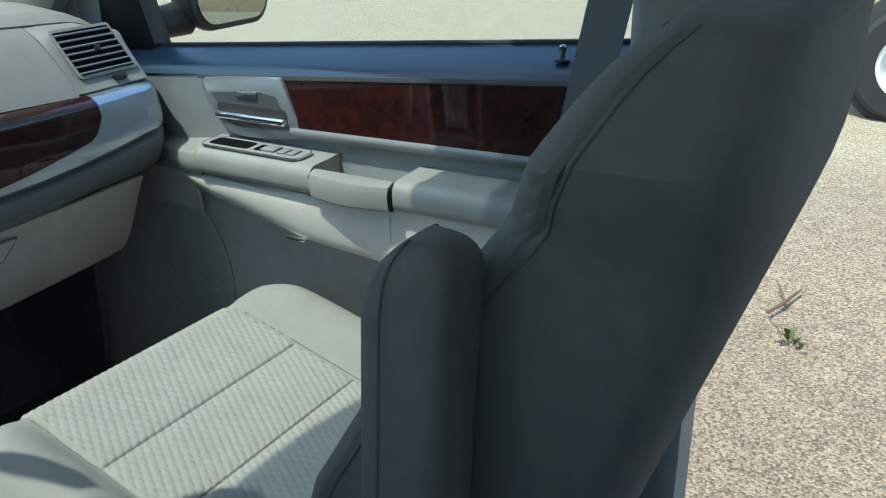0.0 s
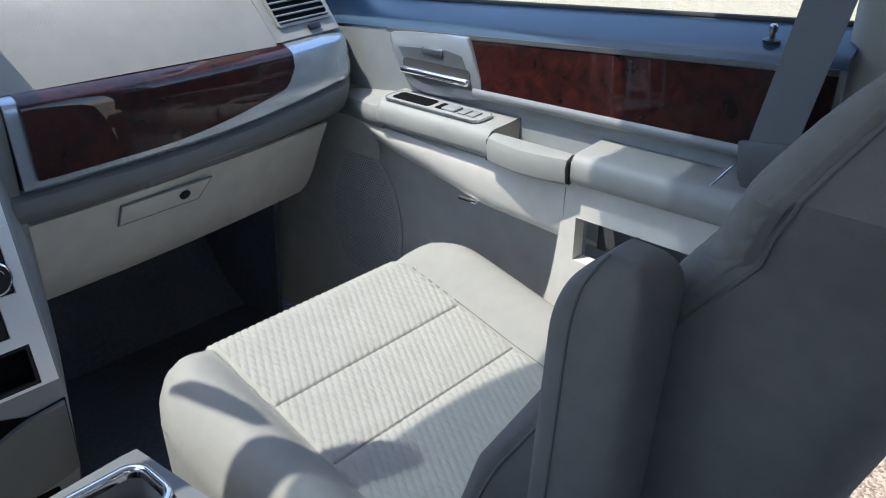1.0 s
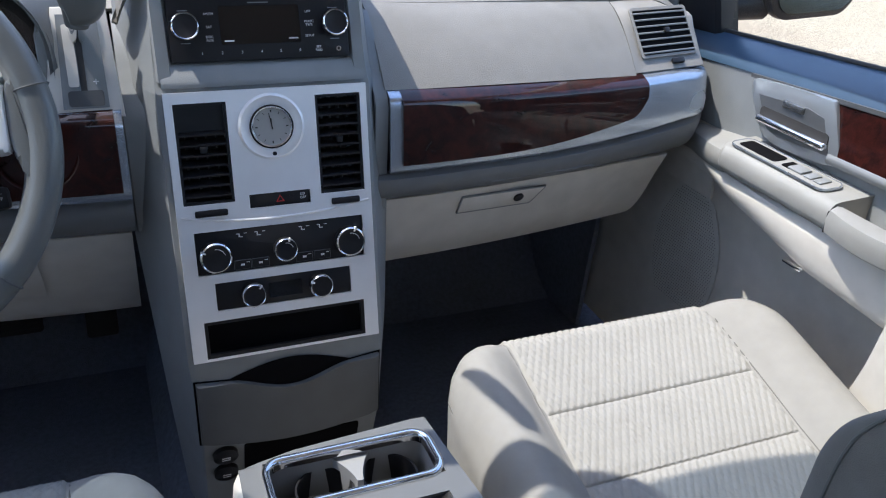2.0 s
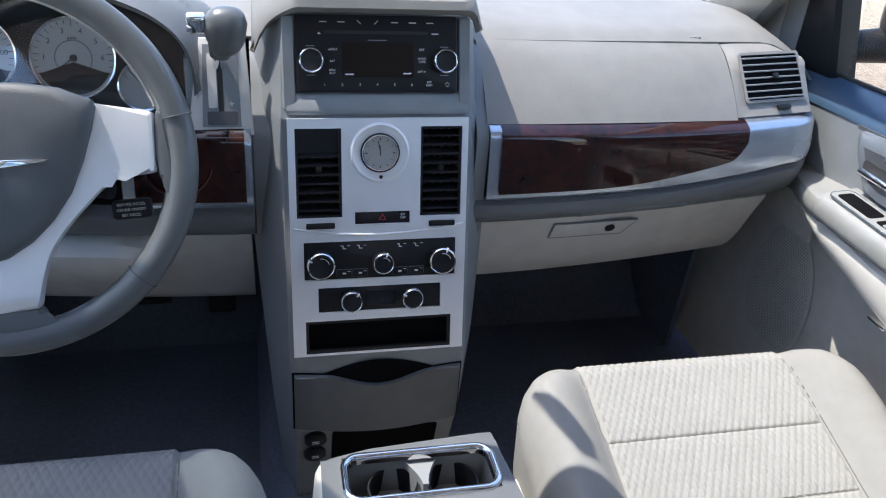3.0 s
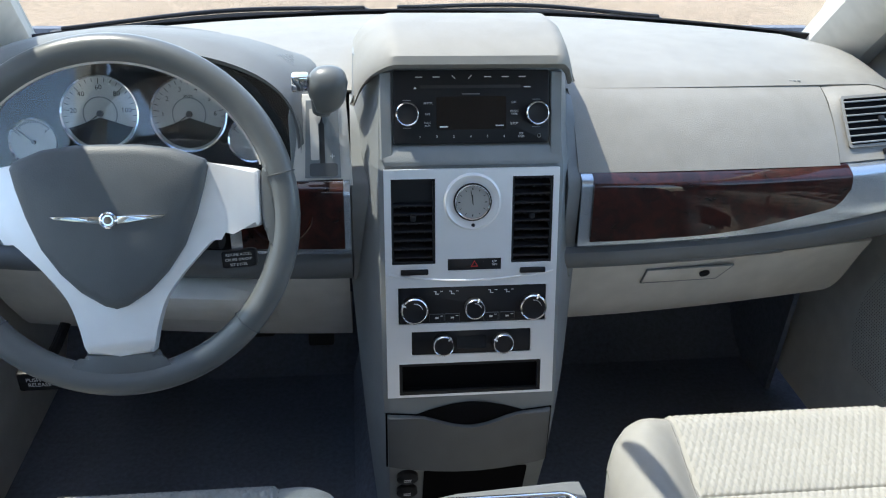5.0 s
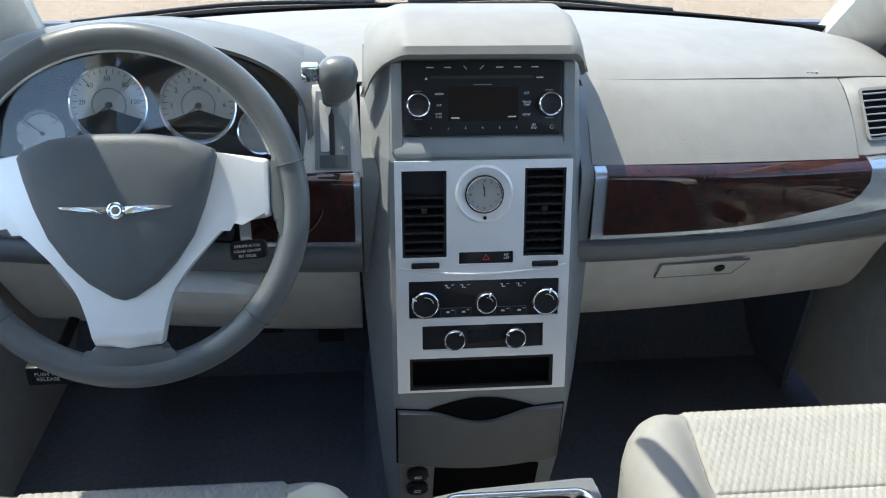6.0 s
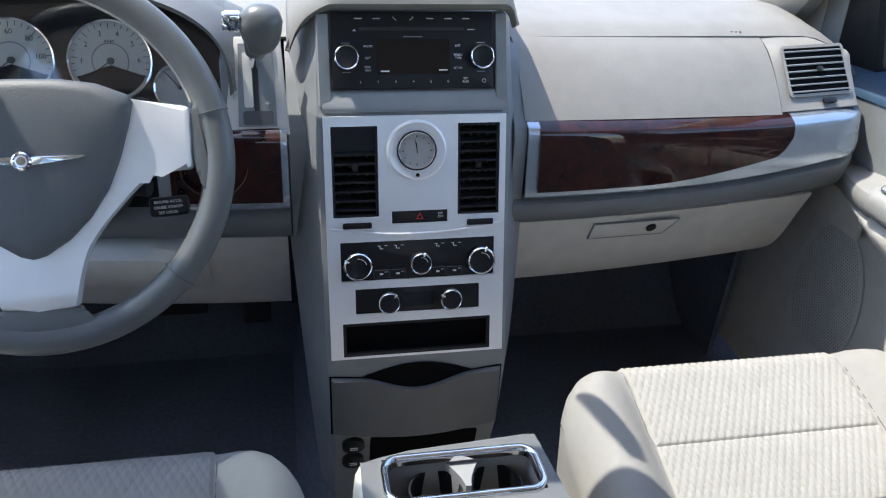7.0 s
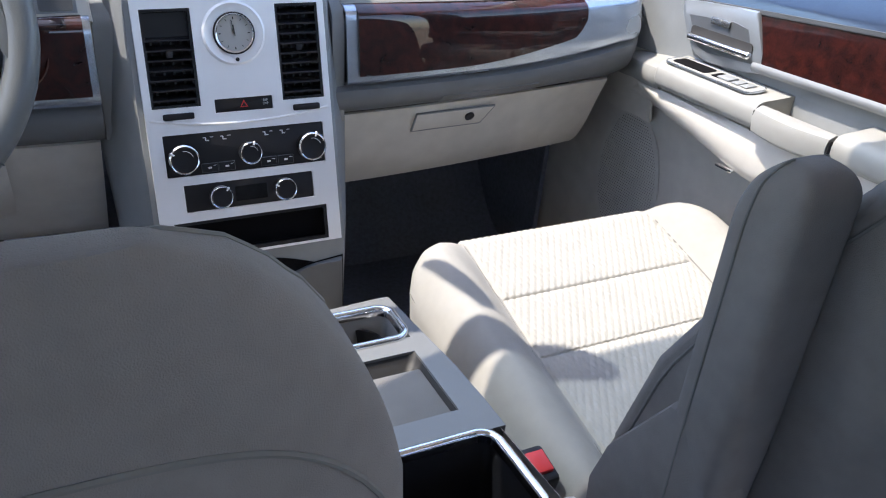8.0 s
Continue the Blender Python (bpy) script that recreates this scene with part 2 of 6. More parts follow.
def rrect(x0, y0, x1, y1, r, n=4):
    pts = []
    for cx, cy, a in ((x1 - r, y1 - r, 0), (x0 + r, y1 - r, 90), (x0 + r, y0 + r, 180), (x1 - r, y0 + r, 270)):
        for i in range(n + 1):
            t = radians(a + 90 * i / n)
            pts.append((cx + r * math.cos(t), cy + r * math.sin(t)))
    return pts


def rim(outline, inner, thick, m, bm=None):
    """A flat frame between two outlines with as many points."""
    out = bm or bmesh.new()
    rows = [[m @ Vector((x, y, z)) for x, y in o] for o, z in ((outline, 0), (outline, thick), (inner, thick), (inner, 0))]
    grid(rows, out, close_u=True, close_v=True)
    return out


def place(o, x, y, z):
    """The pose with axes x, y, z at o."""
    return Matrix((( x[0], y[0], z[0], o[0]), (x[1], y[1], z[1], o[1]), (x[2], y[2], z[2], o[2]), (0, 0, 0, 1)))


def holed(xs, ys, holes, thick, m, bm=None):
    """A flat panel on a grid of lines, with rectangular openings through it."""
    out = bm or bmesh.new()
    xs, ys = sorted(set(xs) | {h[0] for h in holes} | {h[2] for h in holes}), sorted(set(ys) | {h[1] for h in holes} | {h[3] for h in holes})
    solid = {}
    for i in range(len(xs) - 1):
        for j in range(len(ys) - 1):
            cx, cy = (xs[i] + xs[i + 1]) / 2, (ys[j] + ys[j + 1]) / 2
            solid[i, j] = not any(h[0] < cx < h[2] and h[1] < cy < h[3] for h in holes)
    top = {(i, j): out.verts.new(m @ Vector((x, y, thick))) for i, x in enumerate(xs) for j, y in enumerate(ys)}
    low = {(i, j): out.verts.new(m @ Vector((x, y, 0))) for i, x in enumerate(xs) for j, y in enumerate(ys)}
    for (i, j), ok in solid.items():
        if not ok:
            continue
        out.faces.new((top[i, j], top[i + 1, j], top[i + 1, j + 1], top[i, j + 1]))
        out.faces.new((low[i, j], low[i, j + 1], low[i + 1, j + 1], low[i + 1, j]))
        for (a, b), (di, dj) in ((((i, j), (i + 1, j)), (0, -1)), (((i + 1, j), (i + 1, j + 1)), (1, 0)), (((i + 1, j + 1), (i, j + 1)), (0, 1)), (((i, j + 1), (i, j)), (-1, 0))):
            if not solid.get((i + di, j + dj), False):
                out.faces.new((top[a], low[a], low[b], top[b]))
    bmesh.ops.delete(out, geom=[v for v in out.verts if not v.link_faces], context="VERTS")
    return out


def words(text, size, m, mat, parent, name="lettering"):
    """Raised lettering, centred at the pose m."""
    c = bpy.data.curves.new("type", "FONT")
    c.body, c.size, c.align_x, c.align_y, c.extrude, c.resolution_u = text, size, "CENTER", "CENTER", 0.0002, 2
    tmp = bpy.data.objects.new("type", c)
    me = bpy.data.meshes.new_from_object(tmp)
    bpy.data.objects.remove(tmp)
    me.name = name
    me.transform(m)
    me.materials.clear()
    me.materials.append(mat)
    ob = new(name, me)
    ob.parent = parent
    return ob


def bars(spots, w, h, m, mat, parent, name="print_bar"):
    """Plain printed bars at spots of a pose, each a part of its own."""
    for x, y in spots:
        finish(name, rbox((x - w / 2, y - h / 2, 0), (x + w / 2, y + h / 2, 0.0003), 0, m=m), mat, parent, smooth=False)

# ---- ground and car shell ----
bm = bmesh.new()
pts = np.concatenate([-np.geomspace(400, 0.5, 40), np.geomspace(0.5, 400, 40)])
grid([[Vector((x, y, 0.012 * noise.noise(Vector((x * 0.7, y * 0.7, 0))) if abs(x) + abs(y) < 60 else 0)) for y in pts] for x in pts], bm)
tagged(finish("ground", bm, GROUND), "sunlit tan gravel and worn asphalt lot", "ground", kind="structure")

FLOOR_Z = 0.40
bm = rbox((-0.80, -3.0, FLOOR_Z - 0.05), (0.80, 0.42, FLOOR_Z), 0.01)
tagged(finish("floor", bm, CARPET), "dark slate carpet on the car floor", "floor", kind="structure")
prof = spline([(0.30, FLOOR_Z - 0.02), (0.46, FLOOR_Z + 0.03), (0.60, FLOOR_Z + 0.22), (0.66, 0.80), (0.66, 1.04)], 24)
bm = shell([[Vector((x, y, z)) for y, z in prof] for x in np.linspace(-0.80, 0.80, 12)], -0.02)
tagged(finish("firewall", bm, CARPET), "dark carpeted toe board under the dash", "firewall", kind="structure")
prof = spline([(-0.16, FLOOR_Z), (-0.12, FLOOR_Z + 0.05), (0, FLOOR_Z + 0.07), (0.12, FLOOR_Z + 0.05), (0.16, FLOOR_Z)], 16)
bm = shell([[Vector((x, y, z)) for x, z in prof] for y in np.linspace(-0.1, 0.55, 8)], 0.01)
tagged(finish("floor_tunnel", bm, CARPET), "dark carpet over the floor tunnel", "floor", kind="structure")
HEAD_Y, HEAD_Z = -0.355, 1.58
prof = spline([(-0.76, -0.10), (-0.62, -0.01), (0, 0.03), (0.62, -0.01), (0.76, -0.10)], 24)
bm = shell([[Vector((x, y - 0.03 * (x / 0.7) ** 2, HEAD_Z + z + 0.16 * (1 - math.exp((y - HEAD_Y) / 0.5)))) for x, z in prof] for y in np.linspace(-3.0, HEAD_Y, 24)], -0.03)
tagged(finish("roof", bm, material("headliner", (0.78, 0.77, 0.74), 0.95, bump=0.3)), "pale headliner under the car roof", "roof", kind="structure")


def zb(y):
    """Height of the window sill along the car."""
    return 1.03 + (0.114 - y) * 0.07


def side_wall(name, sgn, y0, y1, z0, z1, label, mat, x0=0.74, x1=0.80):
    lo, hi = sorted((sgn * x0, sgn * x1))
    return tagged(finish(name, rbox((lo, y1, z0), (hi, y0, z1), 0.015), mat), label, "car side", kind="structure")


BODY = material("body_paint", (0.62, 0.63, 0.64), 0.3, metal=0.2, coat=1.0, var=0.03, bump=0)
side_wall("wall_left_front", -1, 0.62, -0.78, 0.30, 0.99, "closed driver side door below its window", LIGHT)
side_wall("wall_left_pillar", -1, -0.72, -0.86, 0.30, 1.52, "driver side centre pillar", LIGHT)
rows = []
for y in np.linspace(-0.14, -0.92, 10):
    rows.append([Vector((x, y, z)) for x, z in ((-0.610, 1.560), (-0.605, 1.520), (-0.625, 1.480), (-0.665, 1.455), (-0.700, 1.460), (-0.705, 1.540), (-0.680, 1.570))])
tagged(finish("roof_rail_left", solid_loft(rows), LIGHT), "roof rail over the driver side window", "car side", kind="structure")
side_wall("wall_left_rear", -1, -1.95, -3.0, 0.30, 1.05, "rear side panel below the window", LIGHT)
side_wall("wall_right_rear", 1, -1.95, -3.0, 0.30, 1.05, "rear side panel", LIGHT)
tagged(finish("wall_rear", rbox((-0.80, -3.06, 0.30), (0.80, -3.0, 1.05), 0.02), LIGHT), "closed tailgate below its window", "car rear", kind="structure")
side_wall("sill_right", 1, -0.62, -1.95, 0.30, 0.41, "door sill of the open sliding door", BODY, 0.70, 0.82)
# unseen sliding door and rear glass, shut and tinted to dim the seat backs
side_wall("wall_left_slide", -1, -0.80, -1.95, 0.30, 1.05, "closed driver side sliding door", LIGHT)
TINT = pane_material("privacy_glass", (0.24, 0.26, 0.26))
def flat_pane(name, a, b, label):
    return tagged(finish(name, rbox(a, b, 0.001, 1), TINT), label, "window", kind="structure")
tagged(finish("window_6", shell([[Vector((-0.765 + 0.075 * s, y, 0.985 + s * 0.49)) for s in np.linspace(0, 1, 6)] for y in np.linspace(0.28, -0.73, 6)], 0.003), PANE), "clear shut driver side window", "window", kind="structure")
# this pane's lighter tint only balances the light on the seat backs
tagged(finish("window_2", rbox((-0.785, -1.95, 1.05), (-0.781, -0.86, 1.50), 0.001, 1), pane_material("light_tint_glass", (0.50, 0.53, 0.53))), "unseen sliding door window, tint set for light on the seat backs", "window", kind="structure")
flat_pane("window_3", (-0.785, -3.0, 1.05), (-0.781, -1.96, 1.50), "dark tinted rear side window")
flat_pane("window_4", (0.781, -3.0, 1.05), (0.785, -1.96, 1.50), "dark tinted rear side window")
flat_pane("window_5", (-0.75, -3.045, 1.05), (0.75, -3.041, 1.55), "dark tinted tailgate window")
# right centre pillar
rows = []
for z, x, w in ((0.30, 0.735, 0.052), (0.60, 0.735, 0.050), (0.95, 0.725, 0.048), (1.15, 0.715, 0.046), (1.45, 0.68, 0.045), (1.52, 0.66, 0.045)):
    rows.append([Vector((x + dx, -0.690 + sx * w, z)) for dx, sx in ((0.0, 1.0), (-0.012, 0.7), (-0.016, 0), (-0.012, -0.7), (0.0, -1.0), (0.07, -1.0), (0.07, 1.0))])
tagged(finish("pillar_right", solid_loft(rows), ARMGREY), "grey trim of the passenger side centre pillar", "pillar", kind="structure")

# windscreen, its pillars, cowl and bonnet
def ws_y(x):
    return 0.57 - 0.34 * x * x


def ws_point(x, t):
    b = Vector((x, ws_y(x), 1.085 - 0.02 * x * x))
    h = Vector((x * 0.73, HEAD_Y - 0.03 * (x / 0.7) ** 2, HEAD_Z + 0.02 - 0.07 * (x / 0.7) ** 2))
    p = b.lerp(h, t)
    p.z += 0.05 * math.sin(t * math.pi)
    return p


# the dip at the driver's corner is unseen, added to shade cushion and horn pad
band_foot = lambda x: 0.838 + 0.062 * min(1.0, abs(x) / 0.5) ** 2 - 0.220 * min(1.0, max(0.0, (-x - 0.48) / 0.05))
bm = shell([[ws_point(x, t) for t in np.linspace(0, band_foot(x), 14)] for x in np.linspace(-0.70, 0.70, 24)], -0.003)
screen = tagged(finish("windscreen", bm, PANE), "clear curved windscreen", "windscreen", kind="structure")
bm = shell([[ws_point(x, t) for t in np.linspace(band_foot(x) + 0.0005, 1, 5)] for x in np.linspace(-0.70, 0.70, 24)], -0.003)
finish("shade_band", bm, SHADE, screen, "tinted band along the top of the glass, dipped at the driver corner to add shade")
bm = shell([[ws_point(x, t) + Vector((0, -0.008 + 0.004 * t, -0.002)) for t in np.linspace(0.0, 0.035, 3)] for x in np.linspace(-0.70, 0.70, 40)], 0.003)
tagged(finish("windscreen_band", bm, BLACK), "black lower border of the windscreen", "trim", kind="structure")
for sgn, name in ((1, "a_pillar_right"), (-1, "a_pillar_left")):
    rows = []
    for t in np.linspace(-0.06, 1.02, 16):
        p = ws_point(0.69, t)
        w, d = 0.075 - 0.02 * t, 0.10 - 0.04 * t
        rows.append([Vector((sgn * (p.x + a * w), p.y + b * d, p.z + c)) for a, b, c in ((-0.45, 0.25, 0.01), (-0.55, -0.1, -0.005), (-0.30, -0.55, -0.02), (0.1, -0.85, -0.02), (0.5, -0.9, -0.01), (0.8, -0.4, 0), (0.6, 0.4, 0.01))])
    tagged(finish(name, solid_loft(rows), LIGHT), "pale trim of the windscreen pillar", "pillar", kind="structure")
# unseen panel between driver side pillar and roof rail, added to block sun
rows = []
for t in np.linspace(0.42, 1.03, 10):
    p = ws_point(0.70, t)
    rows.append([Vector((-p.x - 0.02, p.y, p.z)).lerp(Vector((-0.705, p.y - 0.03, p.z - 0.075)), s) for s in np.linspace(0, 1, 5)])
tagged(finish("sun_block_left", shell(rows, 0.012), LIGHT), "unseen panel beside the driver side pillar, added to block sun", "trim", kind="structure")
rows = [[Vector((x, ws_y(x) + d, z - 0.03 * x * x)) for d, z in ((-0.02, 1.055), (0.03, 1.062), (0.10, 1.045), (0.16, 1.03))] for x in np.linspace(-0.74, 0.74, 30)]
tagged(finish("cowl", shell(rows, 0.01), BLACK), "black plastic cowl below the windscreen", "cowl", kind="structure")
rows = [[Vector((x, ws_y(x) + d, z - 0.10 * x * x)) for d, z in ((0.165, 1.00), (0.35, 0.955), (0.7, 0.87), (1.0, 0.75), (1.1, 0.6))] for x in np.linspace(-0.85, 0.85, 30)]
tagged(finish("bonnet", shell(rows, 0.01), BODY), "pale painted bonnet ahead of the windscreen", "bonnet", kind="structure")


def wiper(x0, x1, lift):
    w = thing("wiper", "black windscreen wiper resting on the glass", "wiper", "windscreen wipers")
    n = 16
    path = [ws_point(x, 0.012 + lift * math.sin(math.pi * (x - x0) / (x1 - x0)) ** 2) + Vector((0, 0.012, 0.007)) for x in np.linspace(x0, x1, n)]
    part("arm", tube(path, 0.004, 8), BLACK, w)
    part("blade", tube([p + Vector((0, -0.006, -0.008)) for p in path[3:]], 0.0032, 6, flat=1.6), RUBBER, w)
    part("pivot", lathe([(0.009, 0), (0.009, 0.008), (0.004, 0.011)], pose(path[0].x, path[0].y + 0.008, path[0].z - 0.012), 16), BLACK, w)


wiper(0.42, -0.06, 0.014)
wiper(-0.12, -0.62, 0.012)

# ---- dashboard ----
def fx(x):
    """How far the dash front curves forward towards the door."""
    return 0.055 * max(0, (abs(x) - 0.15) / 0.475) ** 1.6


dash = thing("dashboard", "two-tone grey dashboard with burl wood trim", "dashboard")


def band(name, pts, xs, mat, n=14, thick=0.004, label="", parent=dash, off=fx, dz=None):
    prof = spline(pts, n)
    bm = shell([[Vector((x, y + off(x), z + (dz(x) if dz else 0))) for y, z in prof] for x in xs], thick)
    return finish(name, bm, mat, parent, label)


XR = np.linspace(0.125, 0.662, 34)
bend = lambda x: max(0.0, (abs(x) - 0.60) / 0.058)
drop = lambda x: -0.014 * (abs(x) / 0.6) ** 2 - 0.010 * bend(x) - 0.010 * bend(x) ** 2
# the top runs to the glass, so its far edge follows the windscreen's foot
rows = []
for x in np.linspace(-0.72, 0.72, 56):
    far = ws_y(x) + 0.02
    prof = spline([(far, 1.078), (0.75 * far + 0.05, 1.105), (0.36 * far + 0.10, 1.124), (0.20 + 0.5 * fx(x), 1.1245), (0.115 + fx(x), 1.1185), (0.088 + fx(x), 1.1150), (0.066 + fx(x), 1.1045)], 26)
    rows.append([Vector((x, y, z + drop(x))) for y, z in prof])
part("top_pad", shell(rows, 0.004), PAD, dash, "pale grained dash top")
for k in range(3):
    part("print_bar", rbox((0.468 + k * 0.0065, 0.1022, 1.0970), (0.4715 + k * 0.0065, 0.1046, 1.1007), 0), PADMARK, dash)
band("airbag_panel", [(0.0700, 1.1062), (0.0640, 1.1040), (0.042, 1.0928), (0.014, 1.0705), (-0.012, 1.0445), (-0.0295, 1.0240)], np.linspace(0.140, 0.515, 30), PAD, label="pale grained airbag panel", dz=lambda x: drop(x) - 0.003 * (x - 0.14) / 0.4)
silver = [(-0.017, 1.0240), (-0.034, 1.0215), (-0.0405, 1.0180), (-0.0440, 1.012), (-0.0465, 0.996), (-0.0500, 0.960), (-0.0520, 0.940), (-0.0510, 0.927), (-0.038, 0.922)]
sink = lambda x, z: -0.0125 * min(1.0, max(0.0, x - 0.15) / 0.37) * min(1.0, max(0.0, (z - 0.95) / 0.07))
rows = []
for x in np.linspace(0.142, 0.662, 44):
    prof = spline(silver, 24)
    round_off = 0.0 if x < 0.625 else 0.020 * ((x - 0.625) / 0.037) ** 2
    rows.append([Vector((x, y + fx(x) + round_off, z + 0.022 * max(0, (x - 0.34) / 0.30) ** 2 * min(1.0, max(0.0, (1.00 - z) / 0.06)) - 0.004 * max(0.0, (x - 0.60) / 0.06) + sink(x, z))) for y, z in prof])
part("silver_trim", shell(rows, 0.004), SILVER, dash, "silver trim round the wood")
rows = []
for x in XR:
    lift = 0.022 * max(0, (x - 0.34) / 0.30) ** 2
    prof = spline([(-0.037, 0.9225 + lift), (-0.0490, 0.917 + lift), (-0.0480, 0.901 + lift * 0.8), (-0.035, 0.886 + lift * 0.4), (0.0, 0.874)], 14)
    turn = 0.020 * max(0, (x - 0.625) / 0.037) ** 2
    rows.append([Vector((x, y + fx(x) + turn, z)) for y, z in prof])
part("brow", shell(rows, 0.004), BROWGREY, dash, "dark grey lower brow")
GB = [(-0.012, 0.873), (0.010, 0.830), (0.034, 0.780), (0.060, 0.745), (0.085, 0.737), (0.16, 0.76)]
glove = band("glovebox_door", GB, np.linspace(0.15, 0.622, 24), LIGHT, label="light beige glovebox door")
gm = place((0.325, -0.0015 + fx(0.335), 0.846), (1, 0.06, 0), (0.02, -0.46, 0.89), (0.05, -0.89, -0.46))
latch = part("latch", plate([(-0.062, -0.016), (0.052, -0.016), (0.066, 0.016), (-0.062, 0.016)], 0.0032, gm, 0.0012), LIGHT, glove, "glovebox latch plate")
part("latch_gap", rim([(-0.0634, -0.0174), (0.0527, -0.0174), (0.068, 0.0174), (-0.0634, 0.0174)], [(-0.062, -0.016), (0.052, -0.016), (0.066, 0.016), (-0.062, 0.016)], 0.0030, gm), GREY, glove)
part("lock", lathe([(0.0001, 0.004), (0.0075, 0.004), (0.0075, 0.006), (0.005, 0.0065), (0.0001, 0.0055)], gm @ pose(0.027, 0.003, 0), 20), BLACK, latch, "black key lock")
rows = [[Vector((x, y + fx(x) - 0.0025, z)) for y, z in ((-0.0440, 0.8962), (-0.0372, 0.8885), (-0.029, 0.8832))] for x in np.linspace(0.285, 0.45, 8)]
part("brow_recess", shell(rows, 0.003), material("recess_plastic", (0.17, 0.176, 0.18), 0.5), dash, "shallow lighter finger recess")
# driver side
band("brow", [(-0.037, 0.924), (-0.0490, 0.914), (-0.0480, 0.897), (-0.033, 0.880), (0.0, 0.868)], np.linspace(-0.66, -0.15, 24), BROWGREY, label="dark grey lower brow")
band("lower_panel", [(-0.012, 0.868), (0.030, 0.800), (0.075, 0.735), (0.118, 0.694), (0.19, 0.72)], np.linspace(-0.66, -0.155, 20), LIGHT, label="light beige knee panel")
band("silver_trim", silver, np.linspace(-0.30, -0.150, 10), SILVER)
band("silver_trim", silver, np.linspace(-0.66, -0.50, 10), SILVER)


def wood_panel(x0, x1, taper, name="wood_inlay"):
    rows = []
    prof = spline([(-0.016, 1.0250), (-0.030, 1.0222), (-0.0410, 1.0165), (-0.0450, 1.012), (-0.0478, 0.996), (-0.0515, 0.960), (-0.0536, 0.937)], 40)
    for x in np.linspace(x0, x1, 36):
        u = (x - x0) / (x1 - x0)
        low = 0.937 + taper * max(0, (u - 0.35) / 0.65) ** 2.0 + (0.025 * max(0, (u - 0.93) / 0.07) ** 2 if taper else 0)
        rows.append([Vector((x, np.interp(-zz, -prof[:, 1], prof[:, 0]) - 0.003 + fx(x), zz + sink(x, zz))) for zz in [1.0240, 1.0225, 1.0200, 1.0180, 1.0160, 1.0145, 1.0125, 1.0095, 1.005] + list(np.linspace(1.001, low, 12))])
        rows[-1] = [rows[-1][0] + Vector((0, 0.008, 0.0030)), rows[-1][0] + Vector((0, 0.003, 0.0022))] + rows[-1]
    return finish(name, shell(rows, 0.002), WOOD, dash, "glossy dark red burl wood inlay")


wood_panel(0.157, 0.527, 0.030)
wood_panel(-0.285, -0.158, 0.0)
wm = place((-0.235, -0.046, 0.985), (1, 0, 0), (0, 0.30, 0.954), (0, -0.954, 0.30))
part("ignition_ring", lathe([(0.040, 0), (0.040, 0.003), (0.0385, 0.004), (0.037, 0.003), (0.036, 0.001)], wm, 40), WOOD, dash, "round wood surround")
part("ignition_lock", lathe([(0.018, 0.002), (0.018, 0.012), (0.014, 0.015), (0.0001, 0.015)], wm, 28), BLACK, dash)
# dash end by the door and its vent
VX, VY, VZ = 0.5875, 0.0580, 1.0562
def end_profile(x):
    """The end panel: flush with the pad beside it, then in the plane of the vent."""
    w = min(1.0, (x - 0.5165) / 0.014)
    old = [(0.066 + fx(x), 1.091), (0.043 + fx(x), 1.0805), (0.015 + fx(x), 1.0590), (-0.010 + fx(x), 1.0330), (-0.0255 + fx(x), 1.0130)]
    flat = [(VY + 0.1726 * (x - VX) + 0.808 * dz + 0.0016, VZ + dz) for dz in (0.0265 - 0.008 * max(0.0, (x - 0.60) / 0.046), 0.0, -0.0300)]
    new_pts = [(0.066 + fx(x), min(1.091, 1.1025 + drop(x)))] + flat + [(-0.0255 + fx(x), 1.0130)]
    return [(p[0] * (1 - w) + q[0] * w, p[1] * (1 - w) + q[1] * w) for p, q in zip(old, new_pts)]
rows = [[Vector((x, y, z)) for y, z in spline(end_profile(x), 14)] for x in list(np.linspace(0.5165, 0.5305, 4)) + list(np.linspace(0.540, 0.646, 10))]
for dx, dy in ((0.0030, 0.0015), (0.0050, 0.0045), (0.0058, 0.0100), (0.0058, 0.0300)):
    rows.append([Vector((0.646 + dx, y + dy, z)) for y, z in spline(end_profile(0.646), 14)])
part("end_panel", shell(rows, 0.004), PAD, dash)
vent_m = place((VX, VY, VZ), (0.985, 0.17, 0), (-0.06, 0.62, 0.78), (-0.10, -0.78, 0.62))
vent = part("side_vent", rim(rrect(-0.0575, -0.0370, 0.0525, 0.0380, 0.005), rrect(-0.053, -0.033, 0.048, 0.034, 0.003), 0.0026, vent_m), PAD, dash, "pale frame of the side air vent")
# flat near-black plate in place of the shaded depth behind the slats
part("vent_hollow", plate(rrect(-0.054, -0.034, 0.049, 0.035, 0.003), 0.001, vent_m @ pose(0, 0, 0.0003)), PIT_SHADE, vent)
for k in range(7):
    part("slat", rbox((-0.053, -0.0012, 0.0), (0.048, 0.0012, 0.0062), 0.0008, 1, m=vent_m @ pose(0, -0.029 + k * 0.0098, -0.001, 16)), GREY, vent)
part("vent_tab", rbox((-0.005, -0.004, 0.005), (0.005, 0.004, 0.010), 0.002, 2, m=vent_m), BLACK, vent)
part("vent_wheel", rbox((-0.012, -0.0040, 0.0), (0.012, 0.0040, 0.006), 0.002, 2, m=vent_m @ pose(0.008, -0.0455, 0.0)), BLACK, vent)

# hidden black boxes added to keep sun from leaking through the dash
part("dash_light_block", rbox((-0.69, 0.135, 0.80), (0.60, 0.60, 1.055), 0.01), HOLE, dash, "unseen dark filler that stops light leaking through the dash")
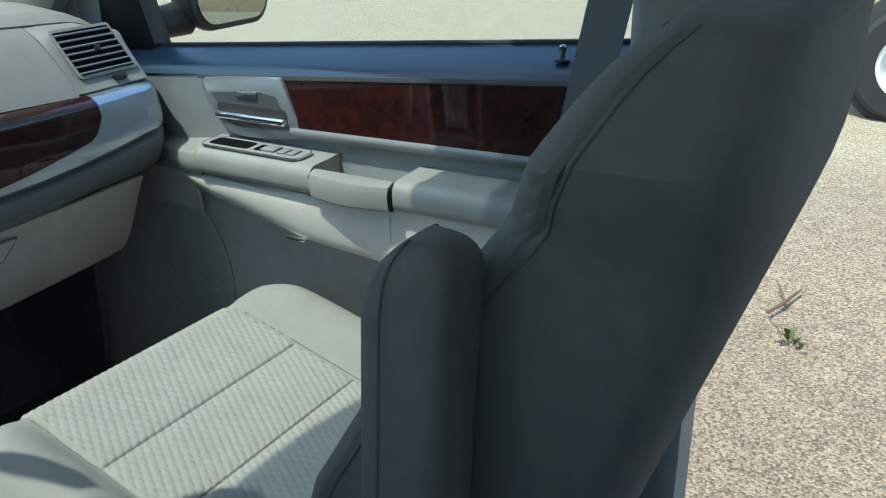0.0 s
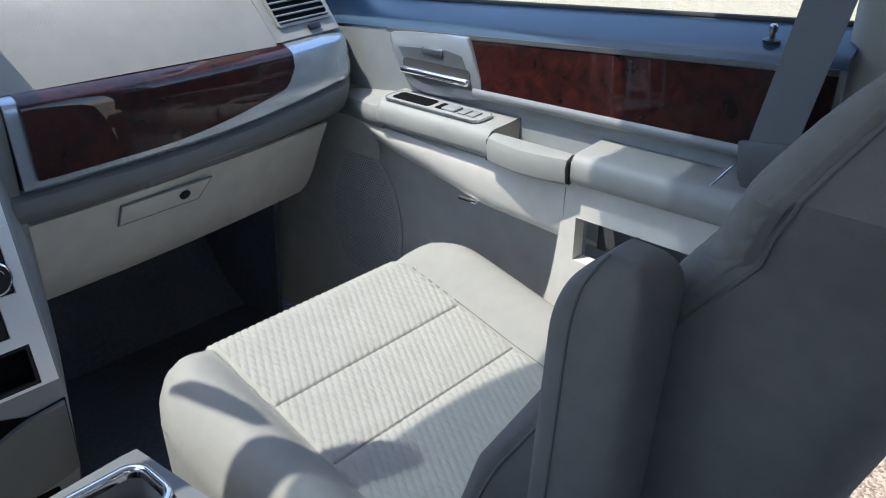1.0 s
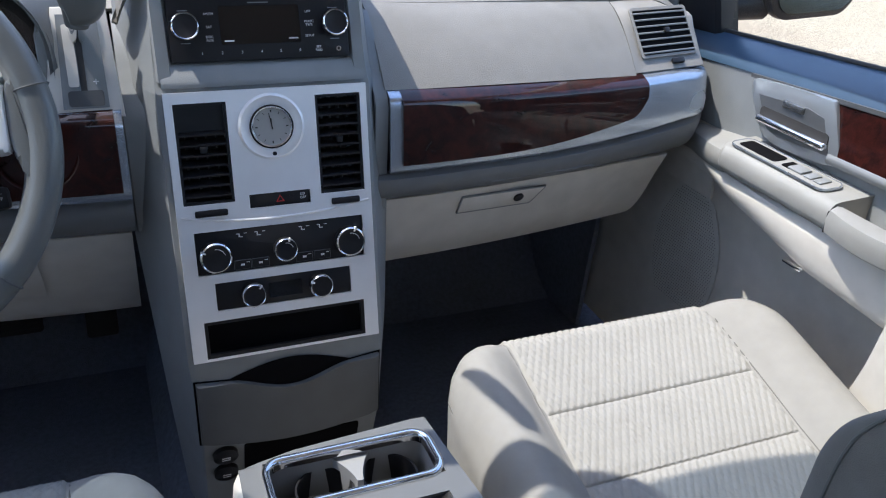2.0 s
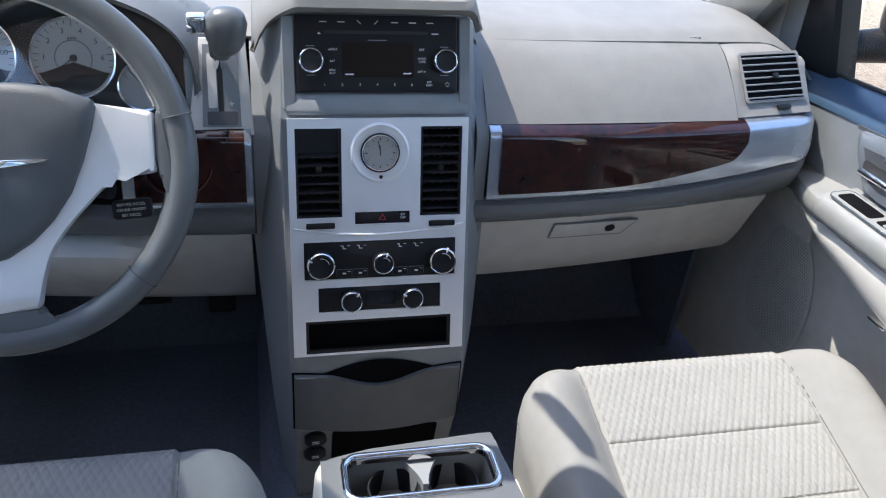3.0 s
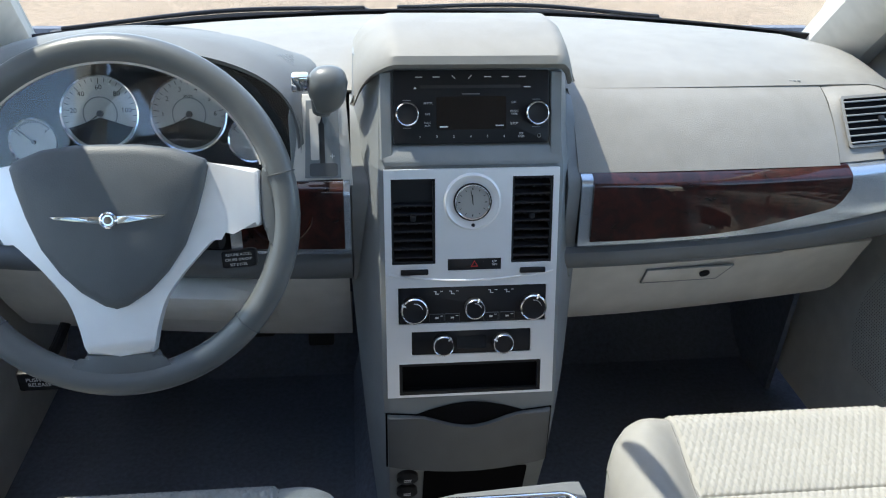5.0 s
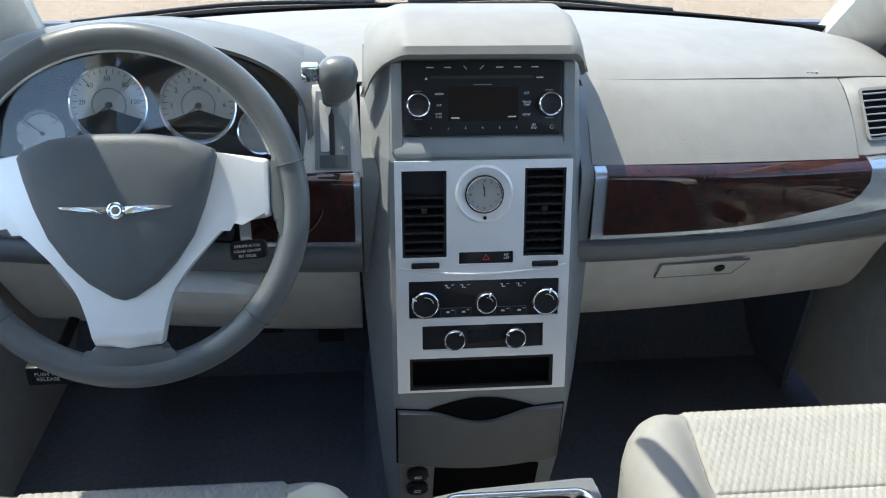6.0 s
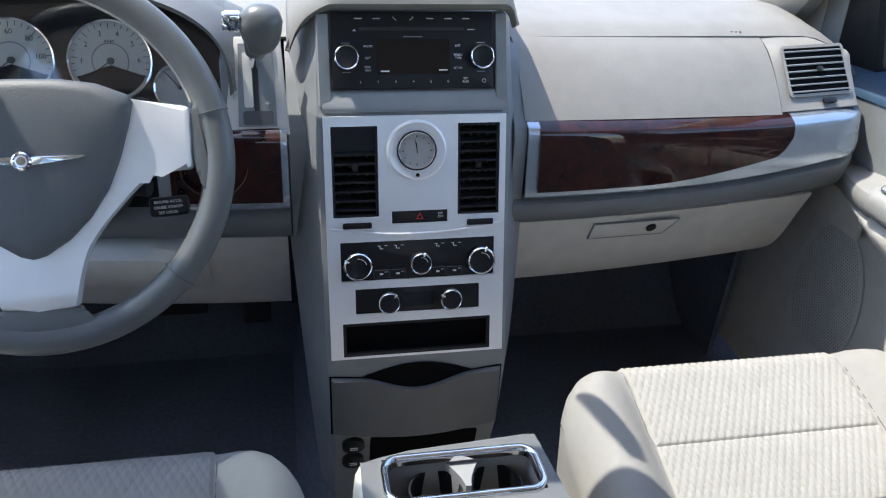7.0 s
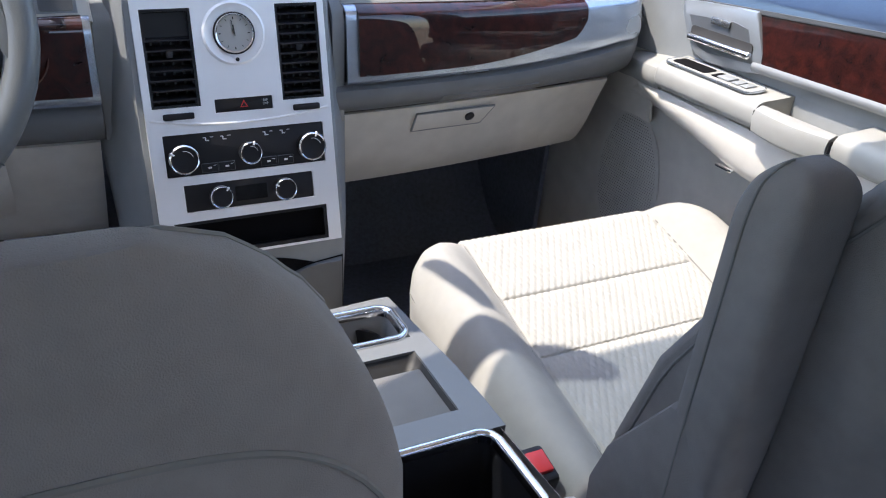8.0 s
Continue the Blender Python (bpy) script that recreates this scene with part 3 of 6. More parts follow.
fill = [(-0.036, 0.874), (-0.040, 0.885), (-0.040, 1.006), (-0.034, 1.018), (-0.016, 1.034), (0.002, 1.056), (0.024, 1.080), (0.050, 1.098), (0.10, 1.100), (0.10, 0.874)]
part("dash_filler", solid_loft([[Vector((x, y, z)) for y, z in fill] for x in (0.126, 0.134, 0.1415)]), GREY, dash)
part("dash_filler", solid_loft([[Vector((-x, y + 0.012, z)) for y, z in fill] for x in (0.126, 0.134, 0.148)]), GREY, dash)
part("dash_filler", rbox((0.128, 0.030, 0.90), (0.146, 0.12, 1.085), 0.004), GREY, dash)
part("dash_light_block", rbox((0.15, 0.110, 0.80), (0.60, 0.14, 1.02), 0.01), HOLE, dash)
part("dash_side", rbox((0.632, 0.10, 0.890), (0.664, 0.30, 1.02), 0.006), DARKGREY, dash)
# instrument hood and cluster
rows = []
for t in np.linspace(0, 1, 40):
    a = math.pi * t
    x = -0.408 + 0.200 * math.cos(a) * (1 + 0.05 * math.sin(a))
    z = 1.035 + 0.142 * math.sin(a) ** 0.62
    rows.append([Vector((x, 0.118, z - 0.006 if z > 1.06 else z)), Vector((x, 0.02, z - 0.008)), Vector((x, -0.018, z)), Vector((x, -0.022, z + 0.006)), Vector((x + 0.012 * math.cos(a), 0.010, z + 0.014)), Vector((x + 0.03 * math.cos(a), 0.09, z + 0.012 - 0.01 * math.sin(a))), Vector((x + 0.05 * math.cos(a), 0.20, max(1.09, z - 0.045 * math.sin(a))))])
HOOD = material("hood_plastic", (0.155, 0.16, 0.16), 0.55, bump=0.3, bump_scale=800)
part("instrument_hood", shell(rows, 0.004), HOOD, dash, "grey hood over the instruments")
part("hood_cheek", rbox((-0.222, -0.012, 0.995), (-0.205, 0.09, 1.10), 0.006, 2), GREY, dash)
cm = place((-0.405, 0.052, 1.068), (1, 0, 0), (0, 0.32, 0.947), (0, -0.947, 0.32))
cluster = part("instrument_cluster", plate(rrect(-0.185, -0.075, 0.185, 0.080, 0.03), 0.006, cm, 0.002), BLACK, dash, "black instrument panel with four pale dials")


def dial(x, y, r, marks, lo, hi, needle, low_cut):
    m = cm @ pose(x, y, 0.006)
    d = part("dial", lathe([(0.0001, 0), (r, 0), (r, 0.003), (0.0001, 0.003)], m, 48), DIAL, cluster, "pale dial")
    part("dial_ring", lathe([(r - 0.001, 0.002), (r - 0.0005, 0.006), (r + 0.0015, 0.007), (r + 0.003, 0.004), (r + 0.003, 0)], m, 48), CHROME, d)
    if low_cut:
        seg = [(0.92 * r * math.cos(a), 0.92 * r * math.sin(a)) for a in np.linspace(radians(205), radians(335), 16)]
        part("dark_window", plate([(0.0, -0.10 * r)] + seg, 0.0008, m @ pose(0, 0, 0.003)), BLACK, d)
        part("inner_ring", lathe([(0.46 * r, 0.003), (0.46 * r, 0.0036), (0.43 * r, 0.0036), (0.43 * r, 0.003)], m, 36), GREY, d)
    for k in range(25):
        a = lo + (hi - lo) * k / 24
        part("tick_mark", rbox((0.86 * r if k % 4 else 0.80 * r, -0.0004, 0.003), (0.95 * r, 0.0004, 0.0035), 0, m=m @ pose(0, 0, 0, 0, 0, a)), BLACK, d)
    for k, txt in enumerate(marks):
        a = radians(lo + (hi - lo) * k / (len(marks) - 1))
        words(txt, 0.19 * r, m @ pose(0.70 * r * math.cos(a), 0.70 * r * math.sin(a), 0.0034), BLACK, d)
    part("needle", rbox((-0.1 * r, -0.0006, 0.004), (0.8 * r, 0.0006, 0.005), 0.0003, 1, m=m @ pose(0, 0, 0, 0, 0, needle)), BLACK, d)
    part("needle_cap", lathe([(0.0001, 0.003), (0.09 * r, 0.003), (0.08 * r, 0.007), (0.0001, 0.007)], m, 20), DARKGREY, d)
    return d, m


dial(-0.052, 0.012, 0.046, ["0", "20", "40", "60", "80", "100", "120"], 215, -35, 215, True)
d2, m2 = dial(0.056, 0.010, 0.046, ["0", "1", "2", "3", "4", "5", "6", "7"], 215, -35, 215, True)
words("RPM", 0.006, m2 @ pose(0, 0.022, 0.0034), BLACK, d2)
dial(-0.134, -0.022, 0.028, ["E", "F"], 150, 40, 140, False)
dial(0.132, -0.022, 0.028, ["C", "H"], 150, 40, 130, False)
lens = part("cluster_lens", shell([[cm @ Vector((x, y, 0.026 + 0.008 * (1 - (x / 0.19) ** 2))) for y in np.linspace(-0.078, 0.082, 4)] for x in np.linspace(-0.19, 0.19, 12)], 0.001), pane_material("cluster_lens", (0.95, 0.96, 0.97), 0.05), cluster, "clear plastic lens")
lens.visible_shadow = False
part("cluster_shelf", rbox((-0.60, -0.035, 0.984), (-0.215, 0.07, 0.997), 0.005, 2), GREY, dash)

# ---- gear selector in the dash ----
sel = thing("gear_selector", "grey gear selector with chrome button on the dash", "gear lever")
sm = place((-0.182, -0.008, 1.062), (1, 0, 0), (0, 0.34, 0.94), (0, -0.94, 0.34))
part("surround", plate([(-0.040, -0.054), (0.036, -0.054), (0.030, 0.058), (-0.022, 0.058)], 0.010, sm, 0.003), LIGHT, sel, "pale surround")
part("gate", plate([(-0.022, -0.044), (0.022, -0.044), (0.020, 0.050), (-0.018, 0.050)], 0.0015, sm @ pose(0, 0, 0.010)), GREY, sel, "grey gate plate")
part("gate_strip", plate(rrect(-0.014, -0.022, -0.004, 0.040, 0.002), 0.002, sm @ pose(0, 0, 0.0115)), LIGHT, sel, "pale sliding strip")
part("gate_slot", plate(rrect(-0.003, -0.036, 0.003, 0.044, 0.002), 0.0005, sm @ pose(0, 0, 0.0115)), HOLE, sel)
part("indicator", plate(rrect(-0.016, -0.042, 0.018, -0.026, 0.003), 0.001, sm @ pose(0, 0, 0.0115)), DARKGREY, sel)
words("+", 0.012, sm @ pose(0.012, -0.018, 0.0119), WHITE, sel)
part("stem", tube([(-0.183, 0.000, 1.085), (-0.180, -0.030, 1.112)], 0.008, 14), CHROME, sel, "chrome stem")
rows = []
for t in np.linspace(-1, 1, 15):
    q = math.sqrt(max(0.0, 1 - abs(t) ** 2.6))
    cx = -0.172 + 0.024 * t
    rows.append([Vector((cx, -0.036 + 0.020 * q * math.cos(a), 1.143 + 0.003 * t + (0.022 - 0.002 * t) * q * math.sin(a) - (0.012 * q if math.sin(a) < -0.4 and t > -0.6 else 0))) for a in np.linspace(0, 2 * math.pi, 24, endpoint=False)])
part("knob", solid_loft(rows), LEATHER, sel, "grey leather knob")
part("neck", tube([(-0.176, -0.036, 1.135), (-0.180, -0.032, 1.108)], [0.017, 0.011], 16), LEATHER, sel)
part("button", rbox((-0.213, -0.046, 1.136), (-0.193, -0.026, 1.156), 0.003, 2), CHROME, sel, "chrome release button")

# ---- centre stack ----
stack = thing("centre_stack", "grey centre stack with radio and climate controls", "centre stack")


def sy(z):
    """The stack's front at a height."""
    return float(np.interp(z, [0.40, 0.64, 0.72, 0.747, 1.04, 1.05, 1.15, 1.20], [-0.06, -0.124, -0.120, -0.115, -0.046, -0.036, 0.0, 0.02]))


rows = []
for z in sorted(list(np.linspace(0.40, 1.150, 40)) + [0.7465, 0.7475, 1.0375, 1.0385]):
    y = sy(z)
    w = float(np.interp(z, [0.40, 0.64, 0.75, 1.04, 1.165], [0.105, 0.113, 0.118, 0.118, 0.113]))
    b = float(np.interp(z, [0.40, 0.70, 0.90, 1.165], [0.120, 0.140, 0.154, 0.142]))
    deep = 0.06 if 0.747 < z < 1.038 else 0.0
    half = [(0.0, y + deep), (0.06, y + deep), (0.105, y + deep), (0.107, y), (w - 0.003, y + 0.002), (w, y + 0.010), (w + 0.35 * (b - w), y + 0.032), (b, y + 0.075), (b, y + (0.25 if z < 1.09 else 0.10))]
    right = [(min(a, 0.129) if z > 1.03 else a, c) for a, c in half]
    rows.append([Vector((-a, c, z)) for a, c in half[::-1]] + [Vector((a, c, z)) for a, c in right[1:]])
part("body", shell(rows, 0.003), GREY, stack, "dark grey plastic surround")
rows = []
for u in np.linspace(-1, 1, 41):
    x = u * (0.142 if u < 0 else 0.1235)
    e = max(0, abs(u) - (0.68 if u < 0 else 0.86)) / (0.32 if u < 0 else 0.14)
    dz, back = (0.030 * e + 0.028 * e ** 4, 0.035 * e) if u < 0 else (0.006 * e + 0.018 * e ** 3, 0.012 * e)
    rows.append([Vector((x * wide, y + back * f, z - dz * f)) for y, z, f, wide in ((-0.006, 1.152, 1, 1), (-0.020, 1.157, 1, 1), (-0.026, 1.163, 1, 1), (-0.022, 1.172, 0.97, 1), (0.000, 1.184, 0.92, 1.0), (0.05, 1.194, 0.80, 1.0), (0.12, 1.190, 0.70, 0.99), (0.20, 1.162, 0.5, 0.97), (0.27, 1.115, 0.3, 0.95))])
part("cap", shell(rows, -0.006), PAD, stack, "pale grained cap over the radio")


def on_face(x, z, lift=0.0):
    """A pose on the stack's front: x right, y up the face, z towards the cabin."""
    a = math.atan2(sy(z + 0.015) - sy(z - 0.015), 0.03)
    nrm = Vector((0, -math.cos(a), math.sin(a)))
    return place(Vector((x, sy(z), z)) + nrm * lift, (1, 0, 0), (0, math.sin(a), math.cos(a)), nrm)


# radio
rm = on_face(0, 1.107, 0.001)
radio = part("radio", plate(rrect(-0.095, -0.044, 0.095, 0.044, 0.003), 0.006, rm, 0.001), BLACK, stack, "black car radio with two chrome-ringed knobs")
rf = rm @ pose(0, 0, 0.0062)
SCREEN = material("dark_screen", (0.004, 0.004, 0.005), 0.12, var=0.02, bump=0)
part("display", plate(rrect(-0.043, -0.027, 0.042, 0.0125, 0.002), 0.0008, rf), SCREEN, radio, "dark switched-off display")
part("disc_slot", plate(rrect(-0.063, 0.0225, 0.060, 0.0262, 0.001), 0.0008, rf), HOLE, radio, "narrow disc slot")


def knob(m, r, h, parent, name="knob", ring=True, label=""):
    k = part(name, lathe([(r, 0), (r, h * 0.8), (r * 0.9, h), (r * 0.8, h * 0.93), (0.0001, h * 0.93)], m, 36), BLACK, parent, label)
    if ring:
        part("knob_ring", lathe([(r * 0.99, h * 0.72), (r + 0.0008, h * 0.78), (r + 0.0006, h * 0.92), (r * 0.96, h * 1.02), (r * 0.92, h * 0.99)], m, 36), CHROME, k, "chrome ring")
    return k


for x in (-0.079, 0.0795):
    knob(rf @ pose(x, -0.008, 0), 0.0135, 0.012, radio)
    bars([(x, 0.0085), (x, -0.0245)], 0.010, 0.0009, rf, GREY, radio)
bars([(-0.064, 0.0358), (-0.043, 0.0358), (0.0195, 0.0358), (0.041, 0.0358), (0.062, 0.0358), (0.068, 0.0235)], 0.0085, 0.0012, rf, WHITE, radio)
for x0, side in ((-0.022, 1), (-0.002, -1)):
    part("pictogram", tube([rf @ Vector((x0 + side * dx, 0.0358 + dy, 0.0002)) for dx, dy in ((-0.0018, 0.0020), (-0.0008, 0.0004), (0.0008, -0.0008), (0.0020, -0.0020))], [0.0007, 0.0004, 0.0004, 0.0007], 6), WHITE, radio)
bars([(-0.001, 0.0155)], 0.022, 0.0012, rf, GREY, radio)
bars([(-0.0345, -0.0235), (0.034, -0.0225)], 0.010, 0.0016, rf @ pose(0, 0, 0.0008), WHITE, radio)
for k in range(6):
    words(str(k + 1), 0.0042, rf @ pose(-0.0635 + 0.0207 * k, -0.0355, 0), WHITE, radio)
for txt, x, y in (("AM/FM", -0.0535, 0.0047), ("SAT", -0.0538, -0.0085), ("DISC\nAUX", -0.0542, -0.0205), ("LIST", 0.052, 0.0051), ("MUSIC\nTYPE", 0.0524, -0.0072), ("SETUP", 0.052, -0.0205), ("SET\nRND", 0.061, -0.0345)):
    words(txt, 0.0036, rf @ pose(x, y, 0), WHITE, radio)
part("eject_mark", plate([(-0.0706, 0.0217), (-0.0666, 0.0217), (-0.0686, 0.0245)], 0.0004, rf), WHITE, radio)
part("aux_socket", lathe([(0.0026, 0), (0.0026, 0.0008), (0.0018, 0.0008), (0.0018, 0)], rf @ pose(0.083, -0.0353, 0), 16), CHROME, radio)
lip_rows = [[Vector((x, y, z)) for y, z in ((-0.010, 1.0655), (-0.033, 1.0655), (-0.036, 1.0635), (-0.0455, 1.050), (-0.0470, 1.047), (-0.0470, 1.044), (-0.030, 1.042), (-0.010, 1.044))] for x in np.linspace(-0.1085, 0.1085, 6)]
part("radio_ledge", solid_loft(lip_rows), GREY, stack, "sloping grey ledge under the radio")
for sg in (-1, 1):
    part("radio_frame", solid_loft([[Vector((sg * x, sy(z) - d, z)) for x, d in ((0.0965, 0.0005), (0.0985, 0.0075), (0.1105, 0.0085), (0.1125, 0.0005))] for z in np.linspace(1.050, 1.148, 6)]), GREY, stack)

# silver bezel with its openings
bz = on_face(0, 0.8935, 0.0)
HOLES = [(-0.1005, 0.030, -0.046, 0.1385), (0.050, 0.029, 0.1015, 0.140), (-0.0305, 0.0205, 0.0375, 0.036), (-0.0935, -0.0495, 0.0965, -0.0005), (-0.077, -0.0925, 0.078, -0.060), (-0.0935, -0.148, 0.0925, -0.104)]
bezel = part("bezel", holed([-0.109, 0.109], [-0.151, 0.150], HOLES, 0.006, bz), BEZEL, stack, "satin silver bezel")
part("ridge", tube([bz @ Vector((x, 0.0075 + 0.9 * x * x, 0.006)) for x in np.linspace(-0.105, 0.105, 24)], 0.0016, 8), BEZEL, bezel, "raised ridge")
for k, (x0, y0, x1, y1) in enumerate(HOLES[:2]):
    v = part("air_vent", holed([x0 - 0.001, x1 + 0.001], [y0 - 0.001, y1 + 0.001], [(x0 + 0.003, y0 + 0.003, x1 - 0.003, y1 - 0.003)], 0.006, bz @ pose(0, 0, -0.002)), BLACK, stack, "black air vent")
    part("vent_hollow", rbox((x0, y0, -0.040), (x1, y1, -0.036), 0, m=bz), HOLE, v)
    ys = np.linspace(y0 + 0.010, y1 - 0.010, 9)
    for j, yy in enumerate(ys):
        if k == 0 and j in (7, 8):
            continue
        part("slat", rbox((x0 + 0.002, -0.0011, -0.008), (x1 - 0.002, 0.0011, 0.006), 0.0008, 1, m=bz @ pose(0, yy, -0.003, 24)), BLACK, v)
    if k == 0:
        part("slat", rbox((x0 + 0.002, y1 - 0.031, -0.006), (x1 - 0.002, y1 - 0.003, -0.003), 0.001, 1, m=bz), BLACK, v, "flat shut slat")
    for xx in np.linspace(x0 + 0.011, x1 - 0.011, 4):
        part("vane", rbox((xx - 0.0008, y0 + 0.004, -0.022), (xx + 0.0008, y1 - 0.004, -0.012), 0, m=bz), DARKGREY, v)
    part("vent_tab", rbox(((x0 + x1) / 2 - 0.004, (y0 + y1) / 2 + 0.001, 0.0), ((x0 + x1) / 2 + 0.0035, (y0 + y1) / 2 + 0.009, 0.007), 0.002, 2, m=bz), BLACK, v)
for x0, x1, y in ((-0.090, -0.055, 0.0205), (0.061, 0.0945, 0.0195)):
    part("vent_wheel", rbox((x0, y - 0.004, 0.0055), (x1, y + 0.0035, 0.009), 0.002, 2, m=bz), BLACK, bezel)
# clock
ck = bz @ pose(0.0, 0.109, 0.006)
part("clock_dish", lathe([(0.036, -0.001), (0.036, 0.0015), (0.0335, 0.003), (0.030, 0.0015), (0.022, 0.001)], ck, 56), BEZEL, bezel)
part("clock_shadow_ring", lathe([(0.0222, 0.001), (0.0222, 0.0035), (0.0238, 0.0030), (0.0238, 0.001)], ck, 48), BLACK, bezel)
clock = part("clock", lathe([(0.0205, 0), (0.0205, 0.003), (0.0001, 0.003)], ck, 48), material("clock_face", (0.37, 0.37, 0.35), 0.5, var=0.05, bump=0), bezel, "analogue clock with pale face and chrome rim")
part("clock_rim", lathe([(0.0200, 0.002), (0.0203, 0.0055), (0.0215, 0.006), (0.0225, 0.004), (0.0225, 0)], ck, 48), CHROME, clock, "chrome rim")
for k in range(12):
    part("hour_mark", rbox((0.0155, -0.0003 if k % 3 else -0.0006, 0.003), (0.0180, 0.0003 if k % 3 else 0.0006, 0.0034), 0, m=ck @ pose(0, 0, 0, 0, 0, 30 * k)), BLACK, clock)
part("hour_hand", rbox((-0.0006, -0.002, 0.0036), (0.0006, 0.0095, 0.0042), 0, m=ck @ pose(0, 0, 0, 0, 0, 4)), BLACK, clock)
part("minute_hand", rbox((-0.0004, -0.003, 0.0044), (0.0004, 0.0150, 0.0048), 0, m=ck @ pose(0, 0, 0, 0, 0, 10)), BLACK, clock)
part("clock_button", lathe([(0.0025, 0), (0.0022, 0.002), (0.0001, 0.002)], bz @ pose(0.001, 0.0795, 0.0065), 14), BLACK, bezel)
# hazard switch
hz = part("hazard_switch", plate(rrect(-0.0305, 0.0205, 0.0375, 0.036, 0.001), 0.006, bz @ pose(0, 0, -0.002), 0.001), BLACK, stack, "black hazard light switch")
tri = lambda s: [(0.0035 + s * math.cos(radians(a)), 0.0275 + s * math.sin(radians(a))) for a in (90, 210, 330)]
part("hazard_mark", rim(tri(0.0055), tri(0.0036), 0.0004, bz @ pose(0, 0, 0.004)), RED, hz, "red triangle")
words("ESP\nOFF", 0.0040, bz @ pose(0.029, 0.029, 0.0043), WHITE, hz)
# climate controls
hv = part("climate_panel", plate(rrect(-0.0935, -0.0495, 0.0965, -0.0005, 0.002), 0.005, bz @ pose(0, 0, -0.001), 0.001), BLACK, stack, "black climate control panel with three knobs")
hf = bz @ pose(0, 0, 0.0042)
for x, r in ((-0.0735, 0.0165), (0.0035, 0.0128), (0.0785, 0.0165)):
    k = knob(hf @ pose(x, -0.0285, 0), r, 0.013, hv, "temperature_knob")
    part("pointer", rbox((-0.001, r * 0.75, 0.011), (0.001, r * 1.12, 0.0138), 0.0004, 1, m=hf @ pose(x, -0.0285, 0, 0, 0, 60 if x < 0 else -20)), WHITE, k)
    arc = [hf @ Vector((x + 0.62 * r * math.cos(a), -0.0285 + 0.62 * r * math.sin(a), 0.0125)) for a in np.linspace(radians(15), radians(95), 10)]
    part("dial_arc", tube(arc, 0.0004, 6), WHITE, k)
for x in (-0.0445, -0.0245, 0.0255, 0.0465):
    part("mode_button", rbox((x - 0.0097, -0.0475, 0), (x + 0.0097, -0.0365, 0.0012), 0.0006, 1, m=hf), DARKGREY, hv)
    part("mode_button", rbox((x - 0.0094, -0.0472, 0.0005), (x + 0.0094, -0.0368, 0.0013), 0.0004, 1, m=hf), BLACK, hv)
bars([(-0.0445, -0.042), (-0.0245, -0.042), (0.0255, -0.042), (0.0465, -0.042)], 0.0042, 0.0022, hf @ pose(0, 0, 0.0013), WHITE, hv)
for x in (-0.0445, -0.0245, 0.0255, 0.0465):
    bars([(x - 0.001, -0.0085)], 0.0012, 0.0042, hf, WHITE, hv)
    bars([(x - 0.0026, -0.0066), (x + 0.0014, -0.0102)], 0.0028, 0.0009, hf, WHITE, hv)
    bars([(x + 0.006, -0.0062), (x + 0.006, -0.0395)], 0.0036, 0.0006, hf @ pose(0, 0, 0.0013), WHITE, hv)
rp = part("rear_climate_panel", plate(rrect(-0.077, -0.0925, 0.078, -0.060, 0.002), 0.005, bz @ pose(0, 0, -0.001), 0.001), BLACK, stack, "black rear climate panel with two knobs")
for x in (-0.0365, 0.0410):
    k = knob(hf @ pose(x, -0.0770, 0), 0.0130, 0.013, rp, "temperature_knob")
    part("pointer", rbox((-0.001, 0.0095, 0.011), (0.001, 0.0145, 0.0138), 0.0004, 1, m=hf @ pose(x, -0.077, 0, 0, 0, -40 if x < 0 else 60)), WHITE, k)
part("control_window", plate(rrect(-0.018, -0.086, 0.020, -0.068, 0.001), 0.0004, hf), SCREEN, rp)
# storage slot
x0, y0, x1, y1 = HOLES[5]
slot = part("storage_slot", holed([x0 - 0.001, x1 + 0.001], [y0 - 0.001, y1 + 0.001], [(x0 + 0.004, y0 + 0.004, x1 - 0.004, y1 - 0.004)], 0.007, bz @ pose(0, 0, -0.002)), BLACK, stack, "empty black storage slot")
# shallow near-black floor and back stand in for a deep shaded slot
part("slot_floor", rbox((x0, y0 + 0.001, -0.012), (x1, y0 + 0.004, 0.0), 0, m=bz), PIT_SHADE, slot)
part("slot_back", rbox((x0, y0, -0.014), (x1, y1, -0.011), 0, m=bz), PIT_SHADE, slot)
# drawer with its hand opening
# drawer grey, darkened further to carry the shade low on the stack
DRAWERGREY = material("drawer_plastic", (0.105, 0.110, 0.113), 0.45, bump=0.25, bump_scale=800)
dm = on_face(0, 0.678, 0.0005)
lip = [(x, 0.040 - 0.019 * math.cos(x / 0.070 * math.pi / 2) ** 1.5 if abs(x) < 0.070 else 0.040) for x in np.linspace(-0.070, 0.070, 17)]
drawer_outline = [(-0.110, -0.040)] + [(x, -0.040 - 0.013 * math.cos(x / 0.108 * math.pi / 2)) for x in np.linspace(-0.096, 0.096, 13)] + [(0.107, -0.040), (0.108, 0.044)] + lip[::-1] + [(-0.110, 0.044)]
drawer = part("drawer", plate(drawer_outline, 0.008, dm, 0.003), DRAWERGREY, stack, "grey drawer with a curved hand opening")
# the hand opening is a near-black plate coloured as its shade
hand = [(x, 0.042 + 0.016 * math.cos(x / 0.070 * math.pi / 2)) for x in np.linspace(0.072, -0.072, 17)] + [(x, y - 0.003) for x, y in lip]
part("drawer_gap", plate(hand, 0.001, dm), PIT_SHADE, drawer)
